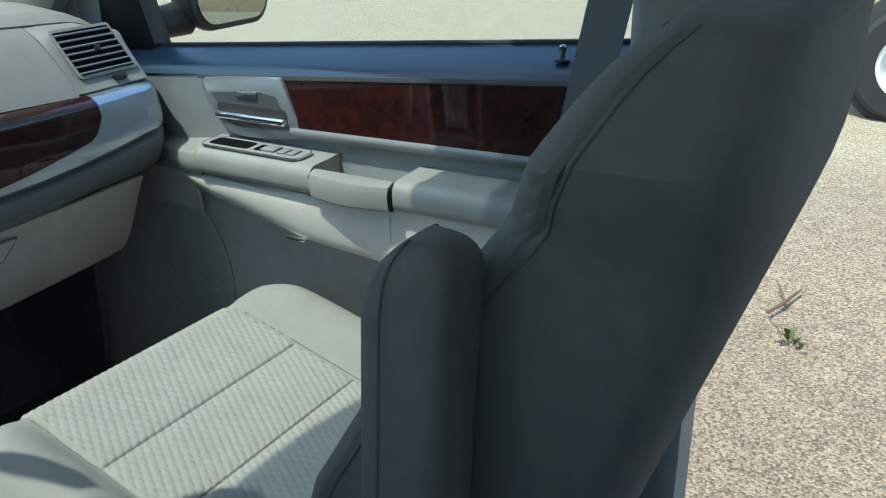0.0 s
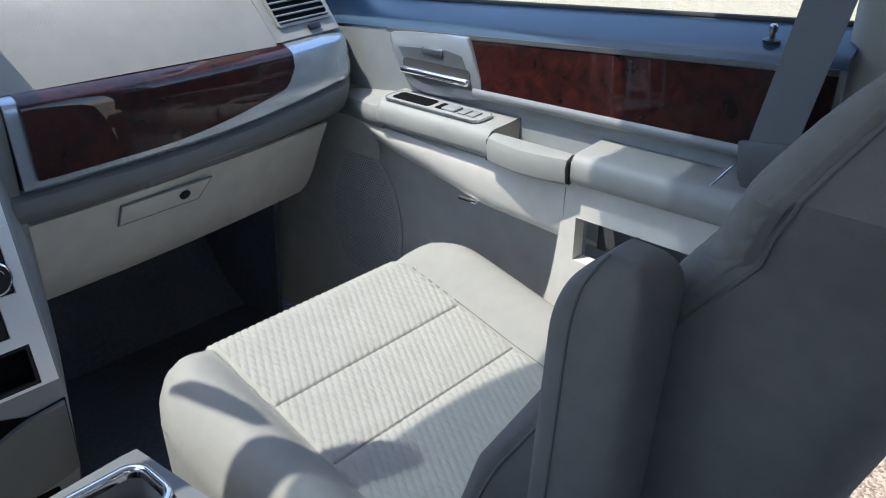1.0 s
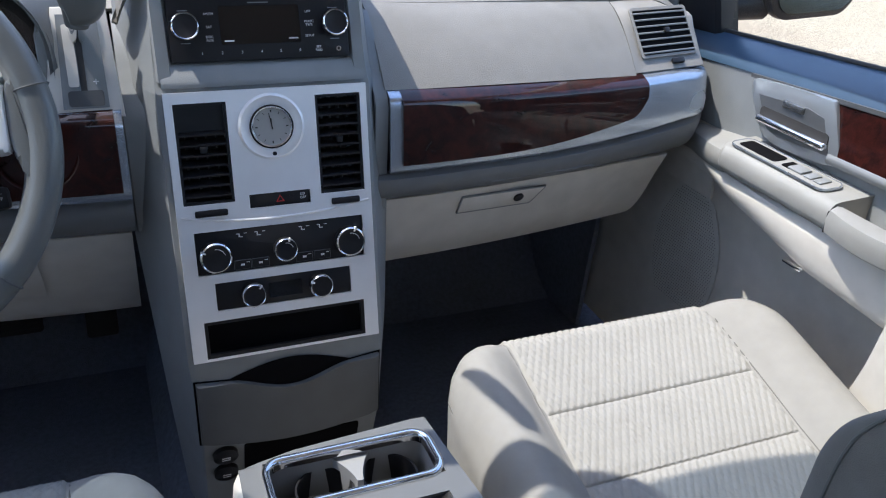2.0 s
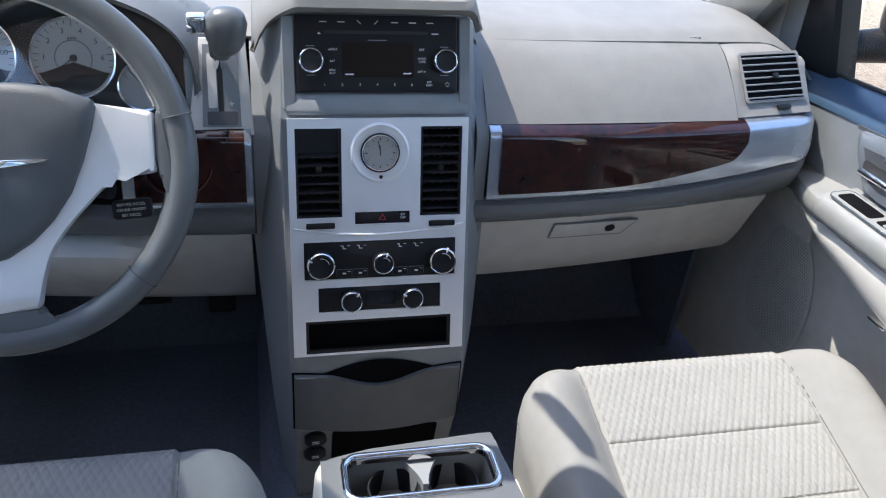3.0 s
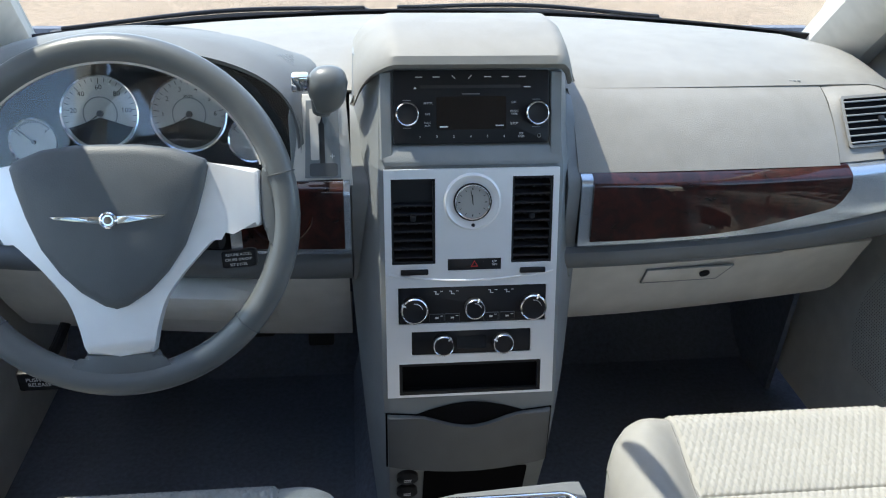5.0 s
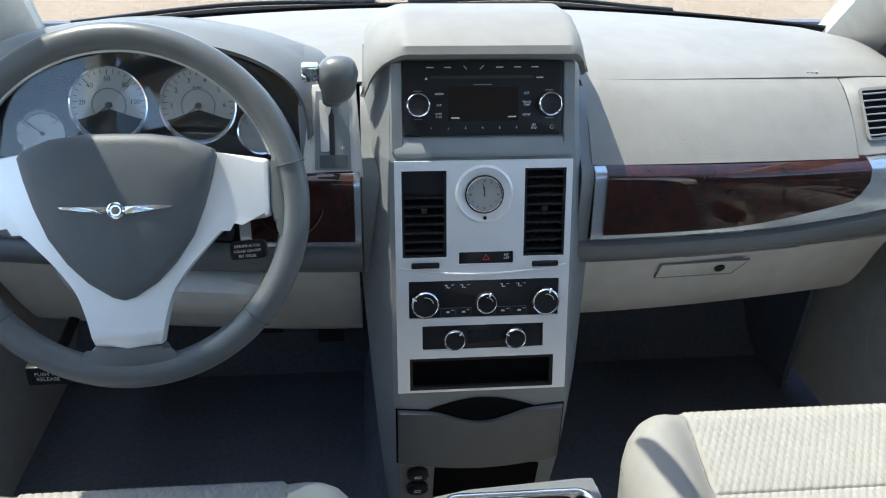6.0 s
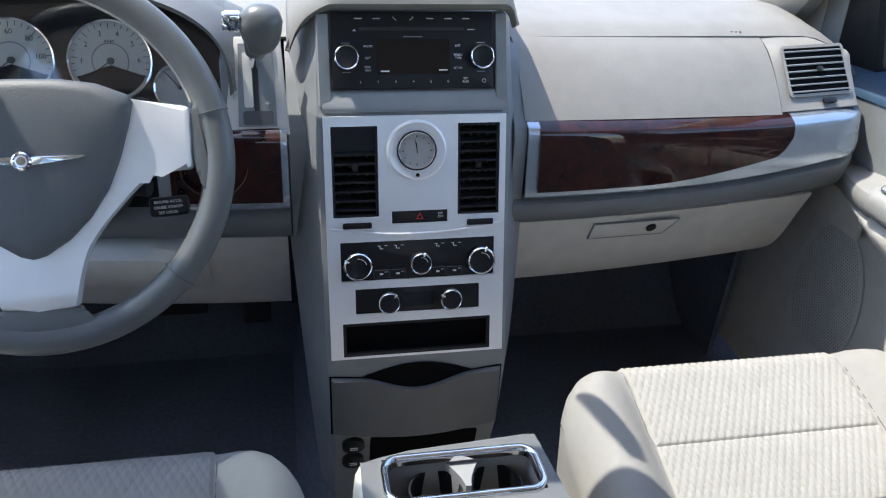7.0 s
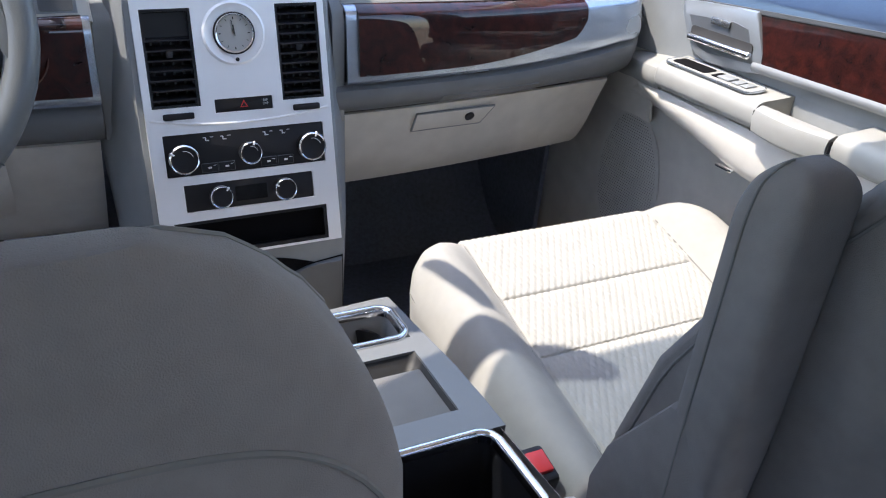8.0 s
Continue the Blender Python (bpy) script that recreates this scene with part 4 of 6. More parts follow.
part("drawer_gap", rim([(x * 1.022, y * 1.055 - 0.0008) for x, y in drawer_outline], drawer_outline, 0.0014, dm), PIT_SHADE, drawer)
# cubby, its shaded inside painted as a flat near-black plate, and sockets below
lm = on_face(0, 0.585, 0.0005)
part("cubby", plate(rrect(-0.060, -0.11, 0.085, 0.034, 0.004), 0.0015, lm), PIT_SHADE, stack, "near-black plate for the shade in an open cubby")
for z in (0.022, -0.014):
    so = part("power_socket", lathe([(0.015, 0), (0.015, 0.006), (0.012, 0.008), (0.0001, 0.008)], lm @ pose(-0.083, z, 0), 24), BLACK, stack, "black power socket cap")
    bars([(0, 0.001), (0.0, -0.003)], 0.010, 0.0018, lm @ pose(-0.083, z, 0.0082), WHITE, so)

# ---- steering wheel ----
wheel = thing("steering_wheel", "grey leather steering wheel with silver spokes", "steering wheel")
WA = radians(24)
WM = place((-0.388, -0.180, 1.049), (1, 0, 0), (0, math.sin(WA), math.cos(WA)), (0, -math.cos(WA), math.sin(WA)))
ring = lambda r, z, n=96: [WM @ Vector((r * math.cos(a), r * math.sin(a), z)) for a in np.linspace(0, 2 * math.pi, n, endpoint=False)]
rim_ob = part("rim", tube(ring(0.1720, 0), 0.0152, 16, closed=True), LEATHER, wheel, "grey leather rim")
bm = bmesh.new()
for k in range(130):
    a = radians(20 + 140 * k / 129)
    p = WM @ Vector((0.1571 * math.cos(a), 0.1571 * math.sin(a), 0.0045))
    rbox((-0.0022, -0.0009, -0.0008), (0.0022, 0.0009, 0.0008), 0, bm=bm, m=Matrix.Translation(p) @ WM.to_3x3().to_4x4() @ pose(0, 0, 0, 0, 0, math.degrees(a) + 65))
tagged(part("stitching", bm, LIGHT, rim_ob, "pale stitching inside the rim"), kind="stuff")
for deg in (14, -42, 166, 222):
    a = radians(deg)
    c = Vector((0.1720 * math.cos(a), 0.1720 * math.sin(a), 0))
    part("rim_seam", tube([WM @ (c + Vector((math.cos(a) * 0.0160 * math.cos(b), math.sin(a) * 0.0160 * math.cos(b), 0.0160 * math.sin(b)))) for b in np.linspace(0, 2 * math.pi, 20, endpoint=False)], 0.0007, 6, closed=True), DARKGREY, rim_ob)


def softened(pts, times=2):
    """A closed outline with its corners cut off."""
    for _ in range(times):
        pts = [q for a, b in zip(pts, pts[1:] + pts[:1]) for q in ((0.75 * a[0] + 0.25 * b[0], 0.75 * a[1] + 0.25 * b[1]), (0.25 * a[0] + 0.75 * b[0], 0.25 * a[1] + 0.75 * b[1]))]
    return pts


def mirrored(half):
    return half + [(-x, y) for x, y in half[::-1] if abs(x) > 1e-6]


arm_curve = [tuple(p) for p in spline([(0.118, -0.015), (0.100, -0.024), (0.079, -0.045), (0.061, -0.066), (0.048, -0.086), (0.0405, -0.108), (0.0365, -0.125), (0.0340, -0.1385)], 22)]
spoke_half = [(0.0, 0.066), (0.060, 0.062), (0.098, 0.054), (0.143, 0.0475), (0.1465, 0.0455), (0.1475, 0.042), (0.1475, -0.008), (0.1465, -0.0115), (0.143, -0.0130)] + arm_curve + [(0.0325, -0.1405), (0.0, -0.143)]
part("spokes", plate(mirrored(spoke_half), 0.020, WM @ pose(0, 0, -0.006), 0.005), BEZEL, wheel, "silver spokes")
for sg in (1, -1):
    pts = [(0.146, 0.0455), (0.160, 0.052), (0.172, 0.066), (0.176, 0.0), (0.172, -0.052), (0.162, -0.028), (0.146, -0.0125)]
    part("spoke_end", plate(softened([(sg * x, y) for x, y in pts], 1), 0.0185, WM @ pose(0, 0, -0.0075), 0.005), LEATHER, wheel)
pts = [(-0.0335, -0.1385), (-0.039, -0.150), (-0.058, -0.162), (-0.075, -0.166), (0.0, -0.182), (0.075, -0.166), (0.058, -0.162), (0.039, -0.150), (0.0335, -0.1385), (0.0, -0.1410)]
part("spoke_end", plate(softened(pts, 1), 0.0185, WM @ pose(0, 0, -0.0075), 0.005), LEATHER, wheel)
pad_half = [(0.0, 0.074), (0.035, 0.0735), (0.070, 0.069), (0.100, 0.058), (0.1040, 0.051), (0.099, 0.030), (0.090, 0.002), (0.076, -0.030), (0.057, -0.056), (0.036, -0.076), (0.012, -0.0905), (0.0, -0.0935)]
pad_rows = []
for s, z in ((1.0, 0.006), (1.0, 0.016), (0.985, 0.021), (0.95, 0.0245), (0.85, 0.027), (0.5, 0.0295), (0.05, 0.030)):
    pad_rows.append([WM @ Vector((x * s * 0.93, y * s, z)) for x, y in mirrored(pad_half)])
HORN = material("horn_pad_plastic", (0.085, 0.094, 0.102), 0.5, bump=0.3, bump_scale=700)
pad = part("horn_pad", solid_loft(pad_rows), HORN, wheel, "dark grey horn pad")
em = WM @ pose(0, -0.002, 0.0295)
part("badge", lathe([(0.0085, 0), (0.0085, 0.003), (0.007, 0.0042), (0.0055, 0.003), (0.0001, 0.003)], em, 28), CHROME, pad, "round chrome badge")
part("badge_centre", lathe([(0.0038, 0.003), (0.0038, 0.0042), (0.0001, 0.0046)], em, 24), material("bronze", (0.30, 0.25, 0.20), 0.4, metal=0.8), pad)
for s in (-1, 1):
    part("badge_wing", plate([(s * 0.008, 0.004), (s * 0.056, 0.0045), (s * 0.052, 0.0015), (s * 0.034, -0.0005), (s * 0.008, -0.004)][::s], 0.002, em, 0.0006), CHROME, pad, "flat chrome wing")
bars([(0.0, -0.028)], 0.010, 0.006, em @ pose(0, 0, -0.0006), GREY, pad)
words("SRS", 0.009, em @ pose(0.0, -0.058, -0.003), DARKGREY, pad)
part("column", tube([WM @ Vector((0, -0.01, -0.005)), WM @ Vector((0, -0.01, -0.10)), WM @ Vector((0, -0.01, -0.20))], [0.045, 0.058, 0.062], 24), DARKGREY, wheel, "dark column shroud")
# column cover moulded into the knee panel
rows = []
for x in np.linspace(-0.555, -0.262, 26):
    e = max(0.0, abs(x + 0.408) - 0.085) / 0.061
    out = 0.040 * (1 - min(1.0, e) ** 1.6) + 0.001
    prof = spline([(-0.010, 0.872), (-0.012 - out * 0.8, 0.862), (0.004 - out, 0.836), (0.032 - out * 0.9, 0.800), (0.056 - out * 0.3, 0.770), (0.075, 0.748)], 16)
    rows.append([Vector((x, y + fx(x), z - 0.004 * e)) for y, z in prof])
part("column_cover", shell(rows, -0.004), LIGHT, dash, "pale column cover moulded into the knee panel")
stalk = part("cruise_stalk", rbox((0.0, -0.010, -0.010), (0.038, 0.010, 0.008), 0.004, 2, m=WM @ pose(0.099, -0.050, -0.03, 0, 0, 4)), BLACK, wheel, "black cruise control stalk")
part("stalk_arm", tube([WM @ Vector((0.03, -0.02, -0.05)), WM @ Vector((0.10, -0.03, -0.03))], [0.012, 0.009], 12), BLACK, wheel)
for k, txt in enumerate(("RESUME ACCEL", "CRUISE ON/OFF", "SET DECEL")):
    words(txt, 0.0040, WM @ pose(0.118, -0.0440 - 0.0054 * k, -0.0217, 0, 0, 4), WHITE, stalk)
# hood release and pedals
lever = thing("release_lever", "black brake release lever under the dash", "lever")
part("handle", rbox((-0.030, -0.006, -0.016), (0.030, 0.010, 0.016), 0.004, 2, m=pose(-0.598, 0.02, 0.697)), BLACK, lever)
part("bracket", tube([(-0.598, 0.024, 0.699), (-0.598, 0.10, 0.702), (-0.598, 0.175, 0.712)], 0.008, 10), BLACK, lever)
words("PUSH TO\nRELEASE", 0.0085, pose(-0.598, 0.0135, 0.697, 90) , WHITE, lever)
pedal = thing("brake_pedal", "wide black ribbed brake pedal", "pedal", "pedals")
bp = pose(-0.36, 0.36, 0.56, 55)
part("pad", rbox((-0.055, -0.030, 0), (0.055, 0.030, 0.012), 0.005, 2, m=bp), RUBBER, pedal)
for k in range(6):
    part("rib", rbox((-0.050, -0.024 + k * 0.009, 0.012), (0.050, -0.020 + k * 0.009, 0.0145), 0.001, 1, m=bp), RUBBER, pedal)
part("arm", tube([bp @ Vector((0, 0, 0)), (-0.36, 0.46, 0.72)], 0.009, 10), DARKGREY, pedal)
gas = thing("accelerator_pedal", "narrow black accelerator pedal", "pedal", "pedals")
gp = pose(-0.22, 0.40, 0.55, 62)
part("pad", rbox((-0.025, -0.065, 0), (0.025, 0.065, 0.012), 0.005, 2, m=gp), RUBBER, gas)
part("arm", tube([gp @ Vector((0, 0.02, 0)), (-0.22, 0.50, 0.72)], 0.008, 10), DARKGREY, gas)

# ---- floor console ----
LIDGREY = material("lid_rubber", (0.13, 0.13, 0.13), 0.75, bump=0.4)
TRAYGREY = material("tray_plastic", (0.19, 0.193, 0.196), 0.5)
WELLGREY = material("well_plastic", (0.012, 0.012, 0.013), 0.6)
console = thing("floor_console", "grey floor console with chrome-rimmed cup tray and open bin", "console")
CT = 0.765
cm2 = place((0.0, 0.0, CT), (1, 0, 0), (0, 1, 0), (0, 0, 1))
CH = [(-0.071, -0.384, 0.090, -0.322), (-0.040, -0.506, 0.084, -0.408), (-0.072, -0.645, 0.098, -0.540)]
CONSOLE = material("console_plastic", (0.135, 0.142, 0.145), 0.34, metal=0.0, var=0.06, bump=0.08, bump_scale=2500)


def console_edge(y):
    """How far the console's right edge lies from x = 0.097, widening rearwards."""
    return 0.015 * min(1.0, max(0.0, (-0.302 - y) / 0.16))


bm = holed([-0.092, 0.097], [-0.68, -0.56, -0.50, -0.44, -0.40, -0.302], CH, -0.012, cm2)
for v in bm.verts:
    if v.co.x > 0.0969:
        v.co.x += console_edge(v.co.y)
    elif v.co.x < -0.0919:
        v.co.x -= 0.4 * console_edge(v.co.y)
    if v.co.y > -0.303:
        v.co.y -= 0.10 * (0.097 - v.co.x) + 0.9 * (v.co.x - 0.005) ** 2 - 0.006
part("top_panel", bm, CONSOLE, console, "satin grey top panel")
rows = []
for z, g in ((CT - 0.0005, 0.000), (CT - 0.004, 0.003), (CT - 0.014, 0.006), (0.70, 0.010), (0.60, 0.012), (FLOOR_Z + 0.002, 0.012)):
    o = rrect(-0.0925 - g, -0.70 - g, 0.0975 + g, -0.306 + g, 0.012, 5)
    rows.append([Vector((x + (console_edge(y) if x > 0 else -0.4 * console_edge(y)), y - (0.085 * (0.097 - x) if y > -0.34 else 0), z)) for x, y in o])
part("skirt", grid(rows, close_v=True)[0], LIGHT, console, "pale console sides")
for (x0, y0, x1, y1), depth, mat in ((CH[0], 0.055, TRAYGREY), (CH[1], 0.016, WELLGREY), (CH[2], 0.16, BLACK)):
    well = [[Vector((x, y, z)) for x, y in rrect(x0 + g, y0 + g, x1 - g, y1 - g, 0.007, 5)] for z, g in ((CT - 0.0003, -0.0025), (CT - 0.003, 0.000), (CT - 0.007, 0.002), (CT - depth + 0.006, 0.005), (CT - depth, 0.011))]
    bm, vs = grid(well, close_v=True)
    bm.faces.new(vs[-1])
    part("well", bm, mat, console)
for x0, y0, x1, y1 in (CH[0], CH[2]):
    rows = []
    for g, h in ((-0.0035, 0.0), (-0.0033, 0.0018), (-0.0022, 0.0036), (0.0, 0.0046), (0.0022, 0.0042), (0.0040, 0.0028), (0.0050, 0.0004), (0.0052, -0.006)):
        rows.append([Vector((x, y, CT + h)) for x, y in rrect(x0 + g, y0 + g, x1 - g, y1 - g, 0.0175 - g, 14)])
    part("chrome_rim", grid(rows, close_v=True)[0], CHROME, console, "chrome rim")
part("sliding_lid", rbox((-0.037, -0.503, CT - 0.014), (0.081, -0.428, CT - 0.006), 0.003, 2), LIDGREY, console, "dark grey sliding lid")
# cup divider
div = []
for t in np.linspace(0, 1, 12):
    w = 0.015 * (1 - t) ** 1.6 + 0.003
    div.append((w, -0.324 - 0.036 * t))
part("cup_divider", plate(div + [(-x, y) for x, y in div[::-1]], 0.034, pose(0.014, 0, CT - 0.044)), material("divider_plastic", (0.27, 0.275, 0.275), 0.45), console, "grey cup divider")
for x in (-0.018, 0.046):
    part("cup_ring", lathe([(0.028, 0), (0.028, 0.036), (0.026, 0.036), (0.025, 0.001), (0.0001, 0.001)], pose(x, -0.350, CT - 0.056), 32), BLACK, console)

# ---- front seats ----
sgnpow = lambda v, e: math.copysign(abs(v) ** e, v)


def seat(name, x0, side, dy, recline, label, back):
    """side +1: inboard edge towards -x. The seat faces +y."""
    s = thing(name, label, "car seat", "front seats")
    X = lambda u: x0 + side * u

    U0, U1, Y0, Y1, EDGE = -0.241, 0.258, -0.64, -0.168, 0.046

    def top(u, y):
        base = np.interp(y, [-0.62, -0.39, -0.30, -0.205, -0.16], [0.650, 0.703, 0.728, 0.753, 0.756])
        e = min(1.2, max(0.0, abs(u) - 0.146) / 0.083)
        crown = (0.030 if u > 0 else 0.036) * math.sin(e ** 0.95 * math.pi * 0.72)
        return base + crown * np.interp(y, [-0.62, -0.40, -0.25, -0.17], [1.25, 1.1, 0.95, 0.25])

    def drop(d):
        """How far the edge has rounded off, d inside the cushion's outline."""
        k = min(1.0, max(0.0, 1 - d / EDGE))
        return EDGE * (1 - math.sqrt(max(0.0, 1 - k ** 2.2)))

    def loop_of(g, f=1.0):
        """The cushion's outline drawn in by g, then shrunk towards its middle by f."""
        pts = rrect(U0 + g, Y0 + g, U1 - g, Y1 - g, max(0.105 - g, 0.03), 8)
        cu, cy = (U0 + U1) / 2, (Y0 + Y1) / 2
        out = []
        for i, (x, y) in enumerate(pts):
            nx, ny = pts[(i + 1) % len(pts)]
            n = 12 if math.hypot(nx - x, ny - y) > 0.1 else 1
            out += [(x + (nx - x) * k / n, y + (ny - y) * k / n) for k in range(n)]
        return [(cu + (x - cu) * f, cy + (y - cy) * f) for x, y in out]

    # cushion: rings from its foot up the sides, over the rounded edge and in to the middle
    rows = []
    for z, g in ((0.562, 0.030), (0.590, 0.012), (0.640, 0.003)):
        rows.append([Vector((X(u), y + dy, z)) for u, y in loop_of(g)])
    for d in (0.0, 0.0006, 0.002, 0.005, 0.010, 0.016, 0.023, 0.030, 0.038, 0.046):
        rows.append([Vector((X(u), y + dy, top(u, y) - drop(d))) for u, y in loop_of(d)])
    for f in np.linspace(0.95, 0.04, 22):
        rows.append([Vector((X(u), y + dy, top(u, y) - 0.0012 * (1 - f))) for u, y in loop_of(EDGE, f)])
    cushion = part("cushion", solid_loft(rows), FABRIC, s, angle=60)
    # quilted insert with real relief and two cross seams, laid along the cushion's own curve
    rows = []
    for u in np.linspace(-0.147, 0.147, 230):
        line = [(y, top(u, y) - drop(Y1 - y)) for y in list(np.linspace(-0.60, -0.215, 255)) + list(np.linspace(-0.2135, -0.1602, 45))]
        line = np.array(line, float)
        step = np.gradient(line, axis=0)
        step /= np.linalg.norm(step, axis=1, keepdims=True)
        arc = np.concatenate([[0], np.cumsum(np.linalg.norm(np.diff(line, axis=0), axis=1))])
        edge = min(0.147 - abs(u), 0.006) / 0.006
        row = []
        for (y, z), (ty, tz), d in zip(line, step, arc):
            p, q = (u * 205 + d * 112), (u * 205 - d * 112)
            relief = 0.0017 * (abs(math.sin(p * math.pi / 2)) * abs(math.sin(q * math.pi / 2))) ** 0.5
            seam = min(abs(y + 0.303), abs(y + 0.393))
            relief += 0.0014 * (1 - math.exp(-(seam / 0.010) ** 2)) - 0.0026 * math.exp(-(seam / 0.0014) ** 2)
            h = (relief + 0.003) * edge - 0.0015
            row.append(Vector((X(u), y - tz * h + dy, z + ty * h)))
        rows.append(row)
    part("quilted_insert", grid(rows)[0], QUILT, cushion, "pale diamond-quilted fabric insert")
    # seams of the cushion
    for sg in (-1, 1):
        part("seam", tube([(X(sg * 0.1475), y + dy, top(sg * 0.1475, y) - drop(Y1 - y) + 0.0002) for y in np.linspace(-0.60, -0.163, 40)], 0.0009, 6), SOFTSEAM, cushion)
    part("seam", tube([(X(U0 + 0.0026), y + dy, top(U0, y) - 0.036) for y in np.linspace(-0.55, -0.245, 24)], 0.0008, 6), SOFTSEAM, cushion)
    part("side_valance", rbox((min(X(-0.232), X(-0.259)), -0.68 + dy, 0.47), (max(X(-0.232), X(-0.259)), -0.27 + dy, 0.655), 0.007, 2), LIGHT, s, "pale plastic seat side")

    # backrest
    TOP, WIDE, BX, BY, UPRIGHT, SHAPE = back
    X0, X = X, lambda u: x0 + side * (u + BX)
    dy = dy + BY
    hw = lambda z: WIDE * float(np.interp(TOP - z, [0, 0.002, 0.015, 0.03, 0.05, 0.08, 0.11, 0.145, 0.30, 0.60], SHAPE))
    lean = lambda y, z: y - math.tan(recline) * (z - 0.728)
    YR = -0.765

    def skin(z, a):
        """The backrest's surface at a height, a degrees round from its side towards its front."""
        k = max(0.0, (z - TOP + 0.14) / 0.14)
        th = 0.130 - 0.095 * k ** 1.2 - 0.015 * k ** 10 if UPRIGHT else 0.150 - 0.062 * k ** 1.7 - 0.048 * k ** 10
        mid = YR + th / 2 + 0.012 * k ** 2
        w, c, sn = hw(z), math.cos(radians(a)), math.sin(radians(a))
        px, py = w * sgnpow(c, 0.40), (th / 2) * sgnpow(sn, 0.30 + 0.18 * min(1.0, max(0.0, (z - 0.94) / 0.08)) if c < 0 < sn and not UPRIGHT else 0.48)
        if px > 0 and not UPRIGHT:
            px *= 1 - 0.17 * min(1.0, max(0.0, (z - 0.98) / 0.19)) ** 1.5
        if px < 0 and not UPRIGHT:
            # the armrest folds up beside the narrowed inboard flank
            px *= 1 - 0.16 * min(1.0, max(0.0, (1.115 - z) / 0.05))
        if sn < 0 and not UPRIGHT:
            py *= 1 - 0.5 * max(0.0, (z - 1.06) / 0.14) ** 1.5
        if sn > 0:
            bol = max(0.0, (abs(px) / w - 0.40) / 0.60)
            amt = np.interp(z, [0.6, 0.72, 0.85, 1.0, 1.08], [0.055, 0.078, 0.076, 0.034, 0.0])
            py += amt * math.sin(min(1.0, bol * 1.25) * math.pi / 1.7) - 0.018 * (1 - bol)
        return Vector((X(px), lean(mid + py, z) + dy, z))

    levels = list(np.linspace(0.58, TOP - 0.14, 18)) + [TOP - d for d in (0.12, 0.10, 0.08, 0.065, 0.05, 0.04, 0.03, 0.022, 0.015, 0.009, 0.005, 0.002, 0.0)]
    CUT = 0.0 if UPRIGHT else 0.020
    levels = [z for z in levels if z < TOP - CUT + 0.001]
    rows = [[skin(z, a) for a in np.linspace(0, 360, 56, endpoint=False)] for z in levels]
    if CUT:
        # softly rounded flat top
        last = rows[-1]
        mid_top = sum(last, Vector()) / len(last)
        for f, h in ((0.95, 0.003), (0.85, 0.005), (0.6, 0.006)):
            rows.append([mid_top.lerp(p, f) + Vector((0, 0, h)) for p in last])
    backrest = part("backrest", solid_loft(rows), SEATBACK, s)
    # seams: one round the front edge, one on the rear panel
    up = [z for z in levels if 0.70 < z < TOP - 0.003]
    part("seam", tube([skin(z, 9) for z in up] + [skin(z, 171) for z in up[::-1]], 0.0013, 6), THREAD, backrest)
    # quilted cloth over the front, up to the seam
    rows = []
    for z in list(np.linspace(0.74, TOP - 0.030, 190)) + [TOP - d for d in (0.024, 0.019, 0.015, 0.011, 0.008, 0.005, 0.003)]:
        if z > TOP - CUT - 0.001:
            break
        row = []
        for a in np.linspace(11, 169, 220):
            p, q = skin(z, a), skin(z, a) - skin(z, 0 if a < 90 else 180)
            side_on = (p.x * 1.0 + p.y * (1 if a < 90 else -1)) * 190
            relief = 0.0018 * (abs(math.sin((side_on + z * 105) * math.pi / 2)) * abs(math.sin((side_on - z * 105) * math.pi / 2))) ** 0.5
            relief *= 1.0 if 62 < a < 118 else min(1.0, max(0.0, (z - 0.98) / 0.04))
            out = (p - Vector((X(0.0), lean(YR + 0.06, z) + dy, z))).normalized()
            row.append(p + out * ((relief + 0.001) * min(1.0, (a - 11) / 4, (169 - a) / 4)))
        rows.append(row)
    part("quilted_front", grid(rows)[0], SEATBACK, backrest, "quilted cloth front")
    if UPRIGHT:
        def rear(u):
            z = TOP - 0.176 + 0.1 * (1 - (abs(u) / 0.265) ** 8)
            c = min(1.0, abs(u) / hw(z)) ** 2.5
            return skin(z, -math.degrees(math.acos(c)) if u > 0 else 180 + math.degrees(math.acos(c)))
        part("seam", tube([rear(u) for u in np.linspace(-0.262, 0.262, 70)], 0.0016, 6), THREAD, backrest)
    else:
        part("seam", tube([skin(z, -38) for z in up if z < TOP - 0.02], 0.0016, 6), THREAD, backrest)
    # headrest on two posts
    UP = TOP - 1.20
    hz0, hy = 1.330 + UP, lean(-0.725, 1.30) + dy
    rows = []
    for t in np.linspace(-1, 1, 13):
        q = math.sqrt(max(0.0, 1 - abs(t) ** 3))
        rows.append([Vector((X(-BX + 0.115 * (0.75 + 0.25 * q) * sgnpow(math.cos(a), 0.5)), hy + 0.055 * (0.3 + 0.7 * q) * sgnpow(math.sin(a), 0.6), hz0 + 0.09 * t)) for a in np.linspace(0, 2 * math.pi, 32, endpoint=False)])
    part("headrest", solid_loft(rows), FABRIC, s)
    for u in (-0.06, 0.06):
        part("headrest_post", tube([(X(u - BX), lean(-0.715, 1.17) + dy, 1.17 + UP), (X(u - BX), lean(-0.725, 1.27) + dy, 1.27 + UP)], 0.007), CHROME, s)
        part("post_guide", rbox((X(u) - 0.022, lean(-0.705, 1.19) + dy - 0.016, 1.180 + UP - 0.3 * CUT), (X(u) + 0.022, lean(-0.705, 1.19) + dy + 0.016, 1.200 + UP - 0.3 * CUT), 0.005, 2), BLACK, s)
